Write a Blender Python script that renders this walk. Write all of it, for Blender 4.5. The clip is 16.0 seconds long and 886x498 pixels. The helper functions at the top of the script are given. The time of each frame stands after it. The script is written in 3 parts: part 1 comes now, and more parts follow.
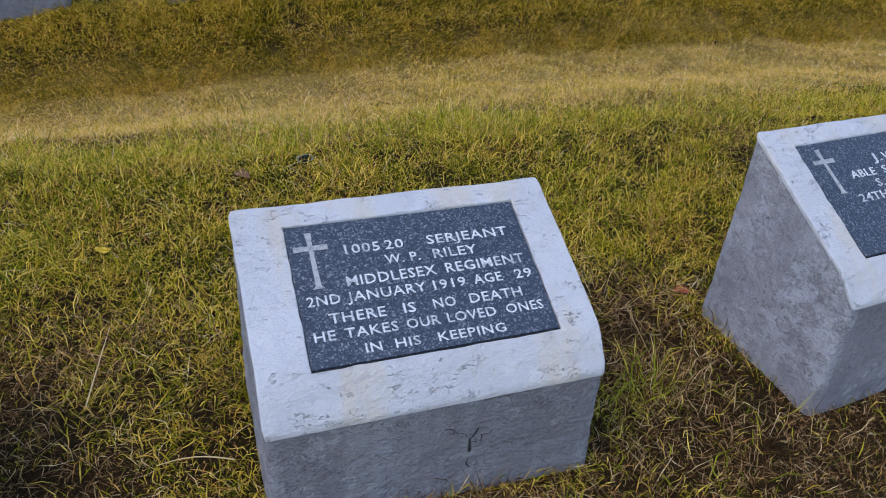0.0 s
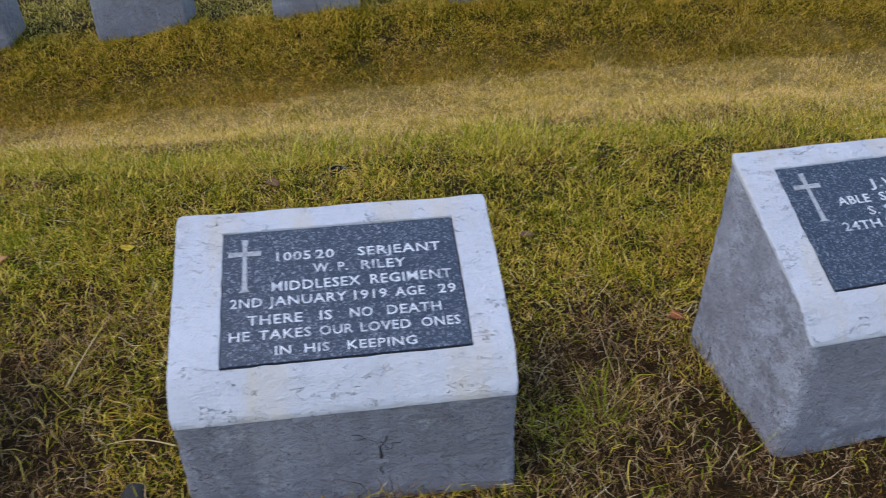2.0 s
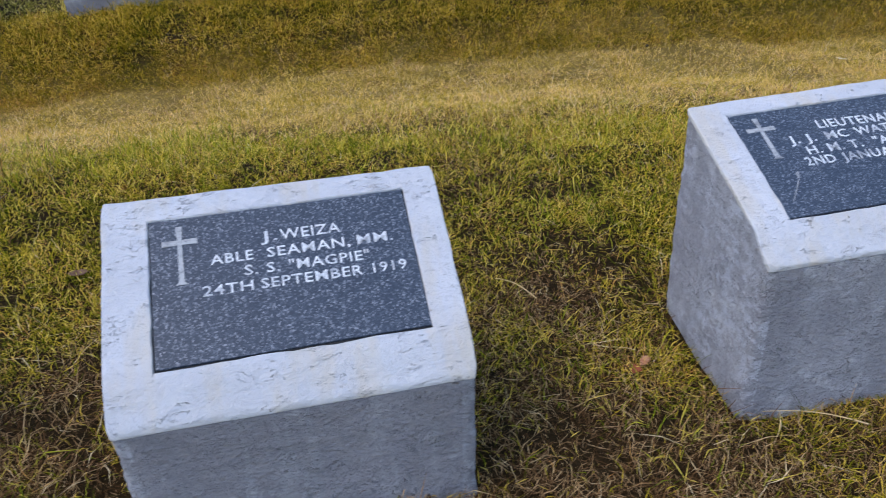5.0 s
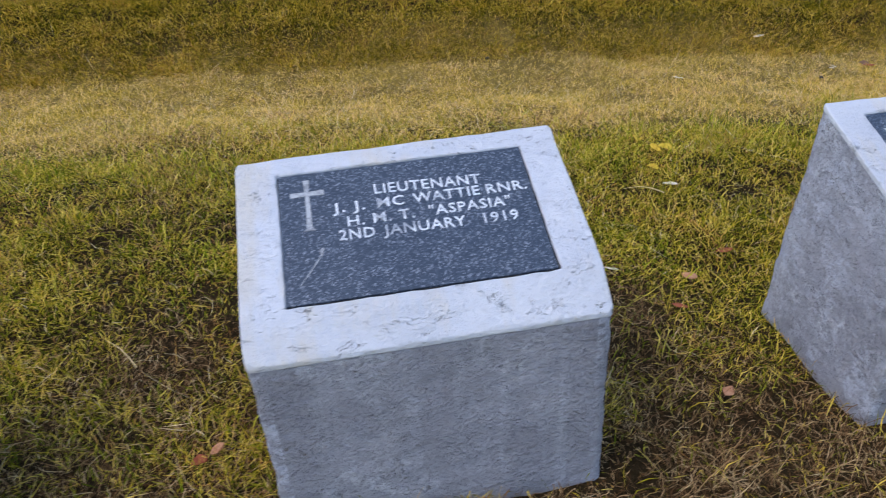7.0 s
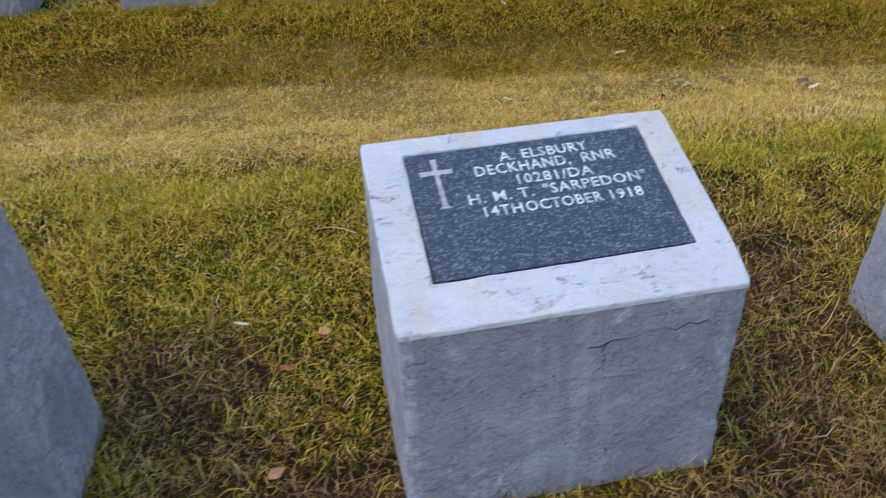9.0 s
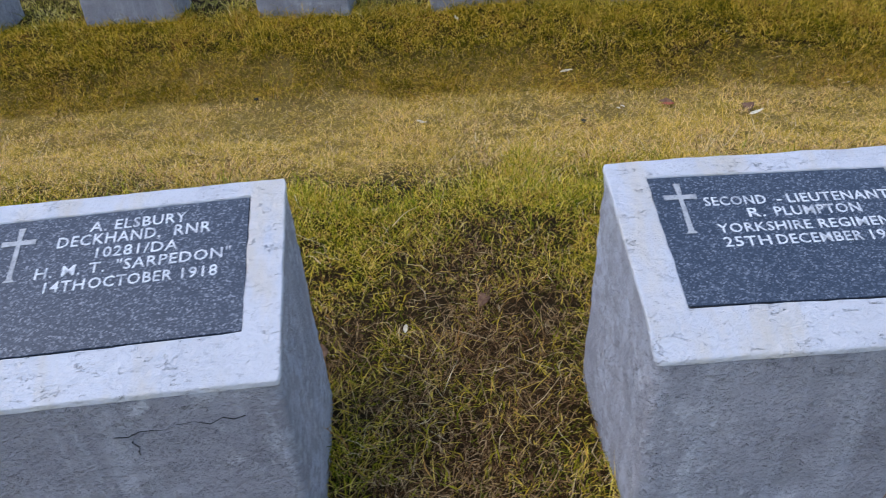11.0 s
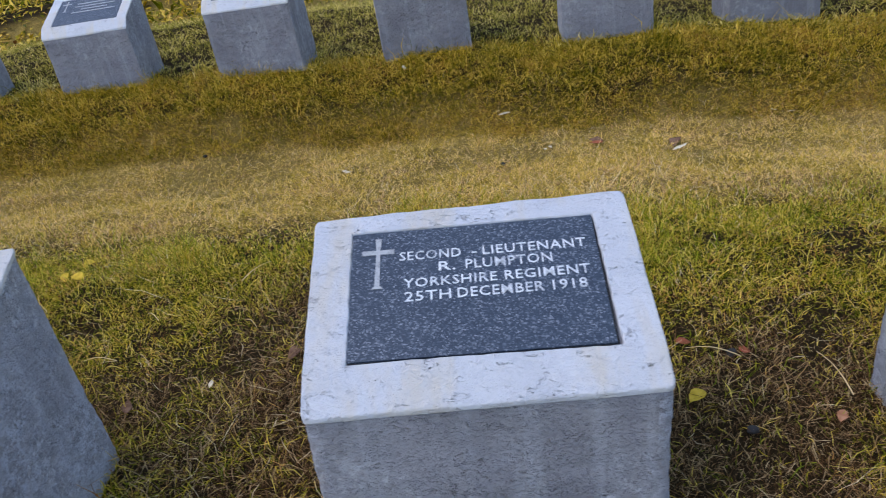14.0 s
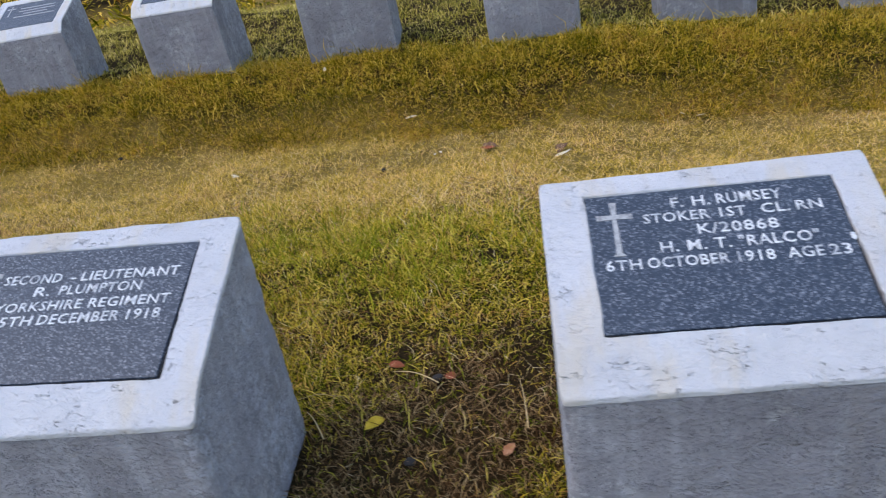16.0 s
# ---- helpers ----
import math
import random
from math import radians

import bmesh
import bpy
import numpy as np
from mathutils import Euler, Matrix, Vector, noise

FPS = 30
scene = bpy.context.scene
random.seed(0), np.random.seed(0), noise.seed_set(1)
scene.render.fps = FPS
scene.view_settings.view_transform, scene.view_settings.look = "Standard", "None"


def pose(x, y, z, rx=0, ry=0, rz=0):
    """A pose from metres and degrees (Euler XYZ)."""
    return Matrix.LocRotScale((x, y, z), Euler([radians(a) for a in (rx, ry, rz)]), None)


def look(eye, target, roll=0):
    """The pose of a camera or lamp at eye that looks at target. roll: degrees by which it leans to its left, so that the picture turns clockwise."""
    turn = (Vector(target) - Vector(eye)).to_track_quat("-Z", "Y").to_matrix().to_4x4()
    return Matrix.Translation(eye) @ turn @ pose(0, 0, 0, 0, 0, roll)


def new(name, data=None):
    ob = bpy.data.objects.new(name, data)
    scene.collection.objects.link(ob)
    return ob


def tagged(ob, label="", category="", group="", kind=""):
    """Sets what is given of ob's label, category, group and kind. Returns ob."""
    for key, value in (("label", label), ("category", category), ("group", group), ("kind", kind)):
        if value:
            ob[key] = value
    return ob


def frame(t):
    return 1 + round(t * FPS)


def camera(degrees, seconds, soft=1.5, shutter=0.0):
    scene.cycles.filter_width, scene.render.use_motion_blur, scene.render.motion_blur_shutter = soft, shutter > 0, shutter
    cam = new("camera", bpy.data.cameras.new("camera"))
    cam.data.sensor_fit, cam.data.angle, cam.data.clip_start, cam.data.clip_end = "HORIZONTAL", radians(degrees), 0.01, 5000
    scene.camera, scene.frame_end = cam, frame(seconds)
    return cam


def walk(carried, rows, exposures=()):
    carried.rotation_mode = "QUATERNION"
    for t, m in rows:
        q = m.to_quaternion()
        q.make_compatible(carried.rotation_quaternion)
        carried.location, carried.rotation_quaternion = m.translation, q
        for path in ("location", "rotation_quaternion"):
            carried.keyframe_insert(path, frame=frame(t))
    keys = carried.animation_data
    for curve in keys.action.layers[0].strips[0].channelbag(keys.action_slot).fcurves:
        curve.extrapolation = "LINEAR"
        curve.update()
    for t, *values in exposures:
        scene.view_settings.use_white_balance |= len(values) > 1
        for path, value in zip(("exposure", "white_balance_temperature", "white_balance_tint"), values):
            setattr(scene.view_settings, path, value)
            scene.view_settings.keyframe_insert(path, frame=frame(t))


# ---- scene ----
EXPOSURES = [(0.0, 0.0, 6600, 12), (2.0, 0.02, 6600, 12), (3.0, 0.12, 6600, 12), (4.0, 0.17, 6600, 12), (9.0, 0.23, 6600, 12), (12.5, 0.15, 6600, 12), (14.0, 0.11, 6600, 12), (15.0, 0.20, 6800, 12), (16.0, 0.26, 7000, 12)]
cam = camera(60.23, 16.0, soft=1.0, shutter=0.3)
PATH = [
    (0, (-0.039, 0.027, 1.254), (0.540, 1.594, 0.156), 2.81),
    (0.5, (0.074, 0.006, 1.264), (0.549, 1.607, 0.163), 2.26),
    (1, (0.133, -0.047, 1.283), (0.487, 1.596, 0.199), 3.37),
    (1.5, (0.196, -0.091, 1.289), (0.488, 1.583, 0.234), 3.52),
    (2, (0.330, -0.088, 1.282), (0.545, 1.581, 0.202), -1.67),
    (2.5, (0.567, 0.028, 1.235), (0.975, 1.684, 0.190), 4.33),
    (3, (0.770, 0.077, 1.238), (1.028, 1.732, 0.144), 1.03),
    (3.5, (1.010, 0.007, 1.261), (1.174, 1.664, 0.153), 0.86),
    (4, (1.183, -0.032, 1.256), (1.366, 1.614, 0.134), -2.30),
    (4.2, (1.245, -0.012, 1.245), (1.453, 1.631, 0.124), -2.21),
    (6.3, (2.044, -0.009, 1.289), (2.238, 1.635, 0.166), -3.18),
    (6.5, (2.136, 0.018, 1.266), (2.372, 1.658, 0.145), -3.06),
    (7, (2.389, 0.122, 1.247), (2.637, 1.746, 0.107), -0.76),
    (7.5, (2.568, 0.158, 1.247), (2.797, 1.773, 0.089), -2.73),
    (8, (2.807, 0.138, 1.240), (2.951, 1.792, 0.124), -2.27),
    (8.5, (3.079, 0.110, 1.234), (3.221, 1.766, 0.121), -3.00),
    (9, (3.370, 0.185, 1.189), (3.566, 1.837, 0.080), -2.64),
    (9.5, (3.602, 0.254, 1.205), (3.684, 1.908, 0.084), -3.81),
    (10, (3.840, 0.232, 1.207), (3.832, 1.894, 0.096), -5.67),
    (10.2, (3.943, 0.211, 1.224), (3.922, 1.874, 0.113), -4.77),
    (12.3, (4.603, 0.333, 1.214), (4.498, 2.022, 0.148), -6.62),
    (12.5, (4.662, 0.319, 1.216), (4.530, 2.017, 0.168), -5.98),
    (13, (4.775, 0.285, 1.198), (4.583, 1.983, 0.159), -9.67),
    (13.5, (4.815, 0.264, 1.200), (4.617, 1.963, 0.164), -10.11),
    (14, (4.910, 0.247, 1.193), (4.695, 1.964, 0.190), -10.08),
    (14.5, (5.086, 0.307, 1.136), (4.965, 2.017, 0.106), -10.40),
    (15, (5.303, 0.424, 1.115), (5.183, 2.126, 0.071), -8.71),
    (15.5, (5.473, 0.402, 1.116), (5.199, 2.113, 0.118), -10.94),
    (16, (5.699, 0.361, 1.099), (5.340, 2.059, 0.104), -11.76),
]
walk(cam, [(t, look(eye, target, roll)) for t, eye, target, roll in PATH], EXPOSURES)
# ---------------------------------------------------------------- light
world = bpy.data.worlds.new("world")
scene.world = world
world.use_nodes = True
wt = world.node_tree
sky = wt.nodes.new("ShaderNodeTexSky")
sky.sky_type, sky.sun_disc = "NISHITA", False
SUN_ELEV, SUN_ROT = radians(60), radians(-108)
sky.sun_elevation, sky.sun_rotation = SUN_ELEV, SUN_ROT
sky.air_density, sky.dust_density, sky.ozone_density = 1.0, 1.2, 1.6
wt.links.new(sky.outputs[0], wt.nodes["Background"].inputs[0])
wt.nodes["Background"].inputs[1].default_value = 0.262
sun = new("sun", bpy.data.lights.new("sun", "SUN"))
sun.data.energy, sun.data.angle, sun.data.color = 0.62, radians(22), (1.0, 0.94, 0.85)
sun_dir = Vector((math.sin(SUN_ROT) * math.cos(SUN_ELEV), math.cos(SUN_ROT) * math.cos(SUN_ELEV), math.sin(SUN_ELEV)))
sun.matrix_world = look(sun_dir * 30, (0, 0, 0))


# ---------------------------------------------------------------- materials
def material(name):
    m = bpy.data.materials.new(name)
    m.use_nodes = True
    return m, m.node_tree, m.node_tree.nodes["Principled BSDF"]


def node(nt, kind, **inputs):
    n = nt.nodes.new(kind)
    for key, value in inputs.items():
        n.inputs[key.replace("_", " ")].default_value = value
    return n


def wire(nt, a, out, b, inp):
    nt.links.new(a.outputs[out], b.inputs[inp])


def ramp(nt, src, out, stops):
    r = nt.nodes.new("ShaderNodeValToRGB")
    el = r.color_ramp.elements
    while len(el) < len(stops):
        el.new(0.5)
    for e, (p, c) in zip(el, stops):
        e.position, e.color = p, (*c, 1) if len(c) == 3 else c
    wire(nt, src, out, r, 0)
    return r


def grey(v):
    return (v, v, v)


def mixed(nt, fac_node, fac_out, a, b):
    """A colour mix; a and b are colours or (node, output)."""
    m = nt.nodes.new("ShaderNodeMix")
    m.data_type = "RGBA"
    if fac_node is None:
        m.inputs[0].default_value = fac_out
    else:
        wire(nt, fac_node, fac_out, m, 0)
    for socket, value in ((6, a), (7, b)):
        if len(value) == 2:
            nt.links.new(value[0].outputs[value[1]], m.inputs[socket])
        else:
            m.inputs[socket].default_value = (*value, 1)
    return m


def coords(nt, kind="Object", scale=(1, 1, 1)):
    tc = nt.nodes.new("ShaderNodeTexCoord")
    mp = nt.nodes.new("ShaderNodeMapping")
    mp.inputs["Scale"].default_value = scale
    wire(nt, tc, kind, mp, 0)
    return mp


def noise_tex(nt, mp, scale, detail=4.0, rough=0.55, distortion=0.0):
    n = node(nt, "ShaderNodeTexNoise", Scale=scale, Detail=detail, Roughness=rough, Distortion=distortion)
    wire(nt, mp, 0, n, "Vector")
    return n


def bumped(nt, bsdf, height, out, strength, distance, below=None):
    b = node(nt, "ShaderNodeBump", Strength=strength, Distance=distance)
    wire(nt, height, out, b, "Height")
    if below:
        wire(nt, below, 0, b, "Normal")
    wire(nt, b, 0, bsdf, "Normal")
    return b


def shifted(nt, amount):
    """Object coordinates, moved by the object's own random number so that no two things wear alike."""
    mp = coords(nt)
    info = nt.nodes.new("ShaderNodeObjectInfo")
    shift = nt.nodes.new("ShaderNodeVectorMath")
    shift.operation = "MULTIPLY_ADD"
    shift.inputs[1].default_value = amount
    wire(nt, info, "Random", shift, 0)
    wire(nt, mp, 0, shift, 2)
    return shift


def stretched(nt, src, scale):
    st = nt.nodes.new("ShaderNodeMapping")
    st.inputs["Scale"].default_value = scale
    wire(nt, src, 0, st, 0)
    return st


def times(nt, a, b):
    m = nt.nodes.new("ShaderNodeMath")
    m.operation = "MULTIPLY"
    wire(nt, a, 0, m, 0)
    wire(nt, b, 0, m, 1)
    return m


def flake_edges(nt, mp, scale, level, width, warp=1.2):
    """Short crooked lines where a paint film has lifted: a thin contour of a noise, kept only in places."""
    n = noise_tex(nt, mp, scale, 5, 0.6, warp)
    line = ramp(nt, n, 0, [(level - width, grey(0)), (level, grey(1)), (level + width, grey(0))])
    keep = ramp(nt, noise_tex(nt, mp, scale * 0.55, 3, 0.6), 0, [(0.50, grey(0)), (0.58, grey(1))])
    return times(nt, line, keep)


def white_paint():
    m, nt, b = material("white_paint")
    mp = shifted(nt, (7, 5, 3))
    broad = ramp(nt, noise_tex(nt, mp, 6, 5), 0, [(0.35, (0.550, 0.560, 0.595)), (0.62, (0.650, 0.658, 0.690))])
    fine = ramp(nt, noise_tex(nt, mp, 90, 4, 0.7), 0, [(0.30, (0.46, 0.475, 0.505)), (0.46, (0.650, 0.658, 0.690))])
    c1 = mixed(nt, None, 0.4, (broad, 0), (fine, 0))
    rust = ramp(nt, noise_tex(nt, stretched(nt, mp, (1, 0.3, 0.3)), 12, 4, 0.6), 0, [(0.50, grey(0)), (0.66, grey(0.65))])
    c2 = mixed(nt, rust, 0, (c1, 2), (0.65, 0.585, 0.49))
    wide = stretched(nt, mp, (1.0, 1.9, 1.9))
    zone = ramp(nt, noise_tex(nt, mp, 7, 4, 0.6), 0, [(0.54, grey(0)), (0.66, grey(1))])
    chips = ramp(nt, noise_tex(nt, wide, 62, 8, 0.72, 0.5), 0, [(0.585, grey(0)), (0.600, grey(0.55))])
    f1 = times(nt, chips, zone)
    # dark flake lines: fine cracks, plus the shade of lifted edges put into colour
    f2 = flake_edges(nt, wide, 28, 0.575, 0.007, 0.3)
    c3 = mixed(nt, f2, 0, (c2, 2), (0.38, 0.38, 0.40))
    c4 = mixed(nt, f1, 0, (c3, 2), (0.20, 0.20, 0.21))
    bare = ramp(nt, noise_tex(nt, mp, 24, 8, 0.75), 0, [(0.65, grey(0)), (0.68, grey(0.55))])
    c5 = mixed(nt, bare, 0, (c4, 2), (0.43, 0.44, 0.46))
    wire(nt, c5, 2, b, "Base Color")
    b.inputs["Roughness"].default_value = 0.6
    b.inputs["Specular IOR Level"].default_value = 0.25
    n1 = bumped(nt, b, noise_tex(nt, stretched(nt, mp, (1.0, 1.4, 1.4)), 30, 7, 0.68, 0.2), 0, 1.0, 0.010)
    n2 = bumped(nt, b, f1, 0, -1.0, 0.004, n1)
    bumped(nt, b, f2, 0, 1.0, 0.006, n2)
    return m


def cement():
    m, nt, b = material("cement_render")
    mp = shifted(nt, (9, 4, 6))
    broad = ramp(nt, noise_tex(nt, mp, 5, 6, 0.65), 0, [(0.3, (0.300, 0.294, 0.328)), (0.7, (0.490, 0.481, 0.526))])
    grain = ramp(nt, noise_tex(nt, mp, 150, 3, 0.7), 0, [(0.3, (0.21, 0.21, 0.23)), (0.7, (0.50, 0.50, 0.53))])
    c1 = mixed(nt, None, 0.22, (broad, 0), (grain, 0))
    # runs of lime and of rust down the faces
    runs = ramp(nt, noise_tex(nt, stretched(nt, mp, (1, 1, 0.07)), 19, 5, 0.65), 0, [(0.52, grey(0)), (0.68, grey(0.55))])
    c2 = mixed(nt, runs, 0, (c1, 2), (0.56, 0.575, 0.625))
    rust = ramp(nt, noise_tex(nt, stretched(nt, mp, (1, 1, 0.10)), 12, 5, 0.65), 0, [(0.62, grey(0)), (0.74, grey(0.35))])
    c2b = mixed(nt, rust, 0, (c2, 2), (0.46, 0.42, 0.38))
    # worn patches of old whitewash, in scuffed flecks
    pa = ramp(nt, noise_tex(nt, stretched(nt, mp, (1, 1, 0.8)), 34, 9, 0.80, 0.4), 0, [(0.52, grey(0)), (0.57, grey(0.7))])
    where = ramp(nt, noise_tex(nt, mp, 5.1, 4), 0, [(0.50, grey(0)), (0.60, grey(1))])
    c3a = mixed(nt, times(nt, pa, where), 0, (c2b, 2), (0.66, 0.67, 0.70))
    # the two sides still hold most of their whitewash
    tc = nt.nodes.new("ShaderNodeTexCoord")
    axes = nt.nodes.new("ShaderNodeSeparateXYZ")
    wire(nt, tc, "Object", axes, 0)
    side = nt.nodes.new("ShaderNodeMath")
    side.operation = "GREATER_THAN"
    side.inputs[1].default_value = 0.264
    out_from_middle = nt.nodes.new("ShaderNodeMath")
    out_from_middle.operation = "ABSOLUTE"
    wire(nt, axes, 0, out_from_middle, 0)
    wire(nt, out_from_middle, 0, side, 0)
    wide = stretched(nt, mp, (1, 1, 2.0))
    pb = ramp(nt, noise_tex(nt, stretched(nt, mp, (1, 1, 1.3)), 30, 10, 0.80), 0, [(0.485, grey(0)), (0.525, grey(0.8))])
    zone = ramp(nt, noise_tex(nt, stretched(nt, mp, (1, 1, 0.45)), 6.5, 5, 0.65), 0, [(0.42, grey(0.1)), (0.60, grey(1))])
    pb = times(nt, pb, zone)
    # this bluish whitewash also stands in for light the side faces lack
    c3 = mixed(nt, times(nt, pb, side), 0, (c3a, 2), (0.61, 0.63, 0.70))
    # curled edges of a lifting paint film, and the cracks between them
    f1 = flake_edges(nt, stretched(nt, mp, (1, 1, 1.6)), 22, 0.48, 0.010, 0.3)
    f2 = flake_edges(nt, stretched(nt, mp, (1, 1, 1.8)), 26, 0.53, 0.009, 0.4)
    # pale and dark lines colour in the relief's light and shade
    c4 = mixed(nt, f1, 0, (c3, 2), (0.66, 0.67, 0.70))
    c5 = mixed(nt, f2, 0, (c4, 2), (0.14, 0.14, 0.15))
    # earth splashed up in spots
    ochre = ramp(nt, noise_tex(nt, mp, 7, 6, 0.7), 0, [(0.62, grey(0)), (0.76, grey(0.22))])
    c6 = mixed(nt, ochre, 0, (c5, 2), (0.30, 0.265, 0.20))
    # pits given as dark specks of colour, for the shade in them
    pits = ramp(nt, noise_tex(nt, wide, 60, 6, 0.7), 0, [(0.27, grey(0.85)), (0.33, grey(0))])
    c7 = mixed(nt, pits, 0, (c6, 2), (0.12, 0.12, 0.13))
    # each marker's own tone, multiplied over the whole body colour
    own_tone = nt.nodes.new("ShaderNodeMix")
    own_tone.data_type, own_tone.blend_type = "RGBA", "MULTIPLY"
    own_tone.inputs[0].default_value = 1.0
    wire(nt, c7, 2, own_tone, 6)
    wire(nt, nt.nodes.new("ShaderNodeObjectInfo"), "Color", own_tone, 7)
    wire(nt, own_tone, 2, b, "Base Color")
    b.inputs["Roughness"].default_value = 0.85
    b.inputs["Specular IOR Level"].default_value = 0.2
    n0 = bumped(nt, b, noise_tex(nt, stretched(nt, mp, (1, 1, 1.35)), 40, 8, 0.70, 0.2), 0, 1.0, 0.014)
    steps = ramp(nt, noise_tex(nt, stretched(nt, mp, (1, 1, 1.6)), 22, 6, 0.64, 0.3), 0, [(0.38, grey(0)), (0.395, grey(0.4)), (0.47, grey(0.4)), (0.482, grey(0.8)), (0.56, grey(0.8)), (0.572, grey(1.0))])
    n1 = bumped(nt, b, steps, 0, 1.0, 0.009, n0)
    n2 = bumped(nt, b, f1, 0, 1.0, 0.008, n1)
    bumped(nt, b, noise_tex(nt, mp, 170, 2), 0, 0.3, 0.0015, n2)
    return m


def granite():
    m, nt, b = material("dark_granite")
    mp = coords(nt)
    cell = nt.nodes.new("ShaderNodeTexVoronoi")
    cell.inputs["Scale"].default_value = 380
    wire(nt, mp, 0, cell, "Vector")
    sep = nt.nodes.new("ShaderNodeSeparateColor")
    wire(nt, cell, "Color", sep, 0)
    speck = ramp(nt, sep, 0, [(0.0, (0.021, 0.034, 0.056)), (0.5, (0.036, 0.054, 0.082)), (0.74, (0.076, 0.102, 0.140)), (0.90, (0.17, 0.195, 0.24)), (1.0, (0.34, 0.37, 0.42))])
    broad = ramp(nt, noise_tex(nt, mp, 8, 4), 0, [(0.3, (0.030, 0.040, 0.060)), (0.7, (0.055, 0.066, 0.088))])
    c = mixed(nt, None, 0.3, (speck, 0), (broad, 0))
    wire(nt, c, 2, b, "Base Color")
    b.inputs["Roughness"].default_value = 0.42
    b.inputs["Specular IOR Level"].default_value = 0.45
    bumped(nt, b, noise_tex(nt, mp, 260, 2), 0, 0.2, 0.001)
    return m


def letter_paint(name, lo, hi, worn=None):
    m, nt, b = material(name)
    mp = shifted(nt, (3, 8, 5))
    c = ramp(nt, noise_tex(nt, mp, 120, 4, 0.7), 0, [(0.30, lo), (0.52, hi)])
    if worn:
        gone = ramp(nt, noise_tex(nt, mp, 22, 6, 0.75), 0, [(0.50, grey(0)), (0.64, grey(0.75))])
        c = mixed(nt, gone, 0, (c, 0), worn)
    wire(nt, c, 2 if worn else 0, b, "Base Color")
    b.inputs["Roughness"].default_value = 0.7
    return m


def soil():
    m, nt, b = material("thatchy_soil")
    mp = coords(nt)
    a = ramp(nt, noise_tex(nt, mp, 1.6, 5, 0.6), 0, [(0.3, (0.016, 0.011, 0.005)), (0.7, (0.036, 0.024, 0.010))])
    f = ramp(nt, noise_tex(nt, mp, 90, 5, 0.75), 0, [(0.3, (0.010, 0.007, 0.003)), (0.7, (0.090, 0.058, 0.025))])
    c = mixed(nt, None, 0.5, (a, 0), (f, 0))
    # trodden thatch where the path has worn
    worn = nt.nodes.new("ShaderNodeAttribute")
    worn.attribute_name = "worn"
    fibres = noise_tex(nt, stretched(nt, mp, (1, 2.2, 1)), 70, 6, 0.8, 0.6)
    t = ramp(nt, fibres, 0, [(0.32, (0.10, 0.068, 0.018)), (0.5, (0.34, 0.235, 0.060)), (0.66, (0.62, 0.440, 0.150))])
    c2 = mixed(nt, worn, 2, (c, 2), (t, 0))
    wire(nt, c2, 2, b, "Base Color")
    b.inputs["Roughness"].default_value = 0.95
    b.inputs["Specular IOR Level"].default_value = 0.05
    bumped(nt, b, noise_tex(nt, mp, 60, 6, 0.75), 0, 1.0, 0.02)
    return m


def grass_material(name, colours, patch, shift, patch_scale=2.2):
    """Blades coloured one by one; broad patches lean towards one end of the range."""
    m, nt, b = material(name)
    geo = nt.nodes.new("ShaderNodeNewGeometry")
    mp = coords(nt)
    p = noise_tex(nt, mp, patch_scale, 9, 0.74)
    scale = nt.nodes.new("ShaderNodeMath")
    scale.operation = "MULTIPLY_ADD"
    scale.inputs[1].default_value, scale.inputs[2].default_value = patch, -patch * 0.5 + shift
    wire(nt, p, 0, scale, 0)
    add = nt.nodes.new("ShaderNodeMath")
    add.operation = "MULTIPLY_ADD"
    add.inputs[1].default_value = 0.85
    wire(nt, geo, "Random Per Island", add, 0)
    wire(nt, scale, 0, add, 2)
    c = ramp(nt, add, 0, colours)
    wire(nt, c, 0, b, "Base Color")
    b.inputs["Roughness"].default_value = 0.6
    b.inputs["Specular IOR Level"].default_value = 0.02
    tr = nt.nodes.new("ShaderNodeBsdfTranslucent")
    wire(nt, c, 0, tr, "Color")
    mx = nt.nodes.new("ShaderNodeMixShader")
    mx.inputs[0].default_value = 0.14
    wire(nt, b, 0, mx, 1)
    wire(nt, tr, 0, mx, 2)
    wire(nt, mx, 0, nt.nodes["Material Output"], "Surface")
    return m


def leaf_material(name, lo, hi):
    m, nt, b = material(name)
    mp = coords(nt)
    c = ramp(nt, noise_tex(nt, mp, 60, 4, 0.6), 0, [(0.3, lo), (0.65, hi)])
    wire(nt, c, 0, b, "Base Color")
    b.inputs["Roughness"].default_value = 0.8
    b.inputs["Specular IOR Level"].default_value = 0.15
    return m


WHITE, CEMENT, GRANITE, SOIL = white_paint(), cement(), granite(), soil()
LETTER = letter_paint("letter_paint", (0.46, 0.48, 0.50), (0.76, 0.78, 0.80), (0.22, 0.24, 0.28))
CROSS = letter_paint("cross_paint", (0.22, 0.23, 0.24), (0.44, 0.45, 0.46), (0.13, 0.14, 0.16))
GAP = letter_paint("mortar_gap", (0.008, 0.008, 0.009), (0.03, 0.03, 0.03))
LAWN = grass_material("lawn_blades", [(0.0, (0.069, 0.093, 0.004)), (0.20, (0.196, 0.210, 0.010)), (0.42, (0.427, 0.344, 0.020)), (0.58, (0.716, 0.487, 0.047)), (0.72, (0.930, 0.731, 0.152)), (0.82, (0.738, 0.399, 0.108)), (0.92, (0.346, 0.155, 0.045)), (1.0, (0.172, 0.072, 0.020))], 1.2, 0.01, 4.5)
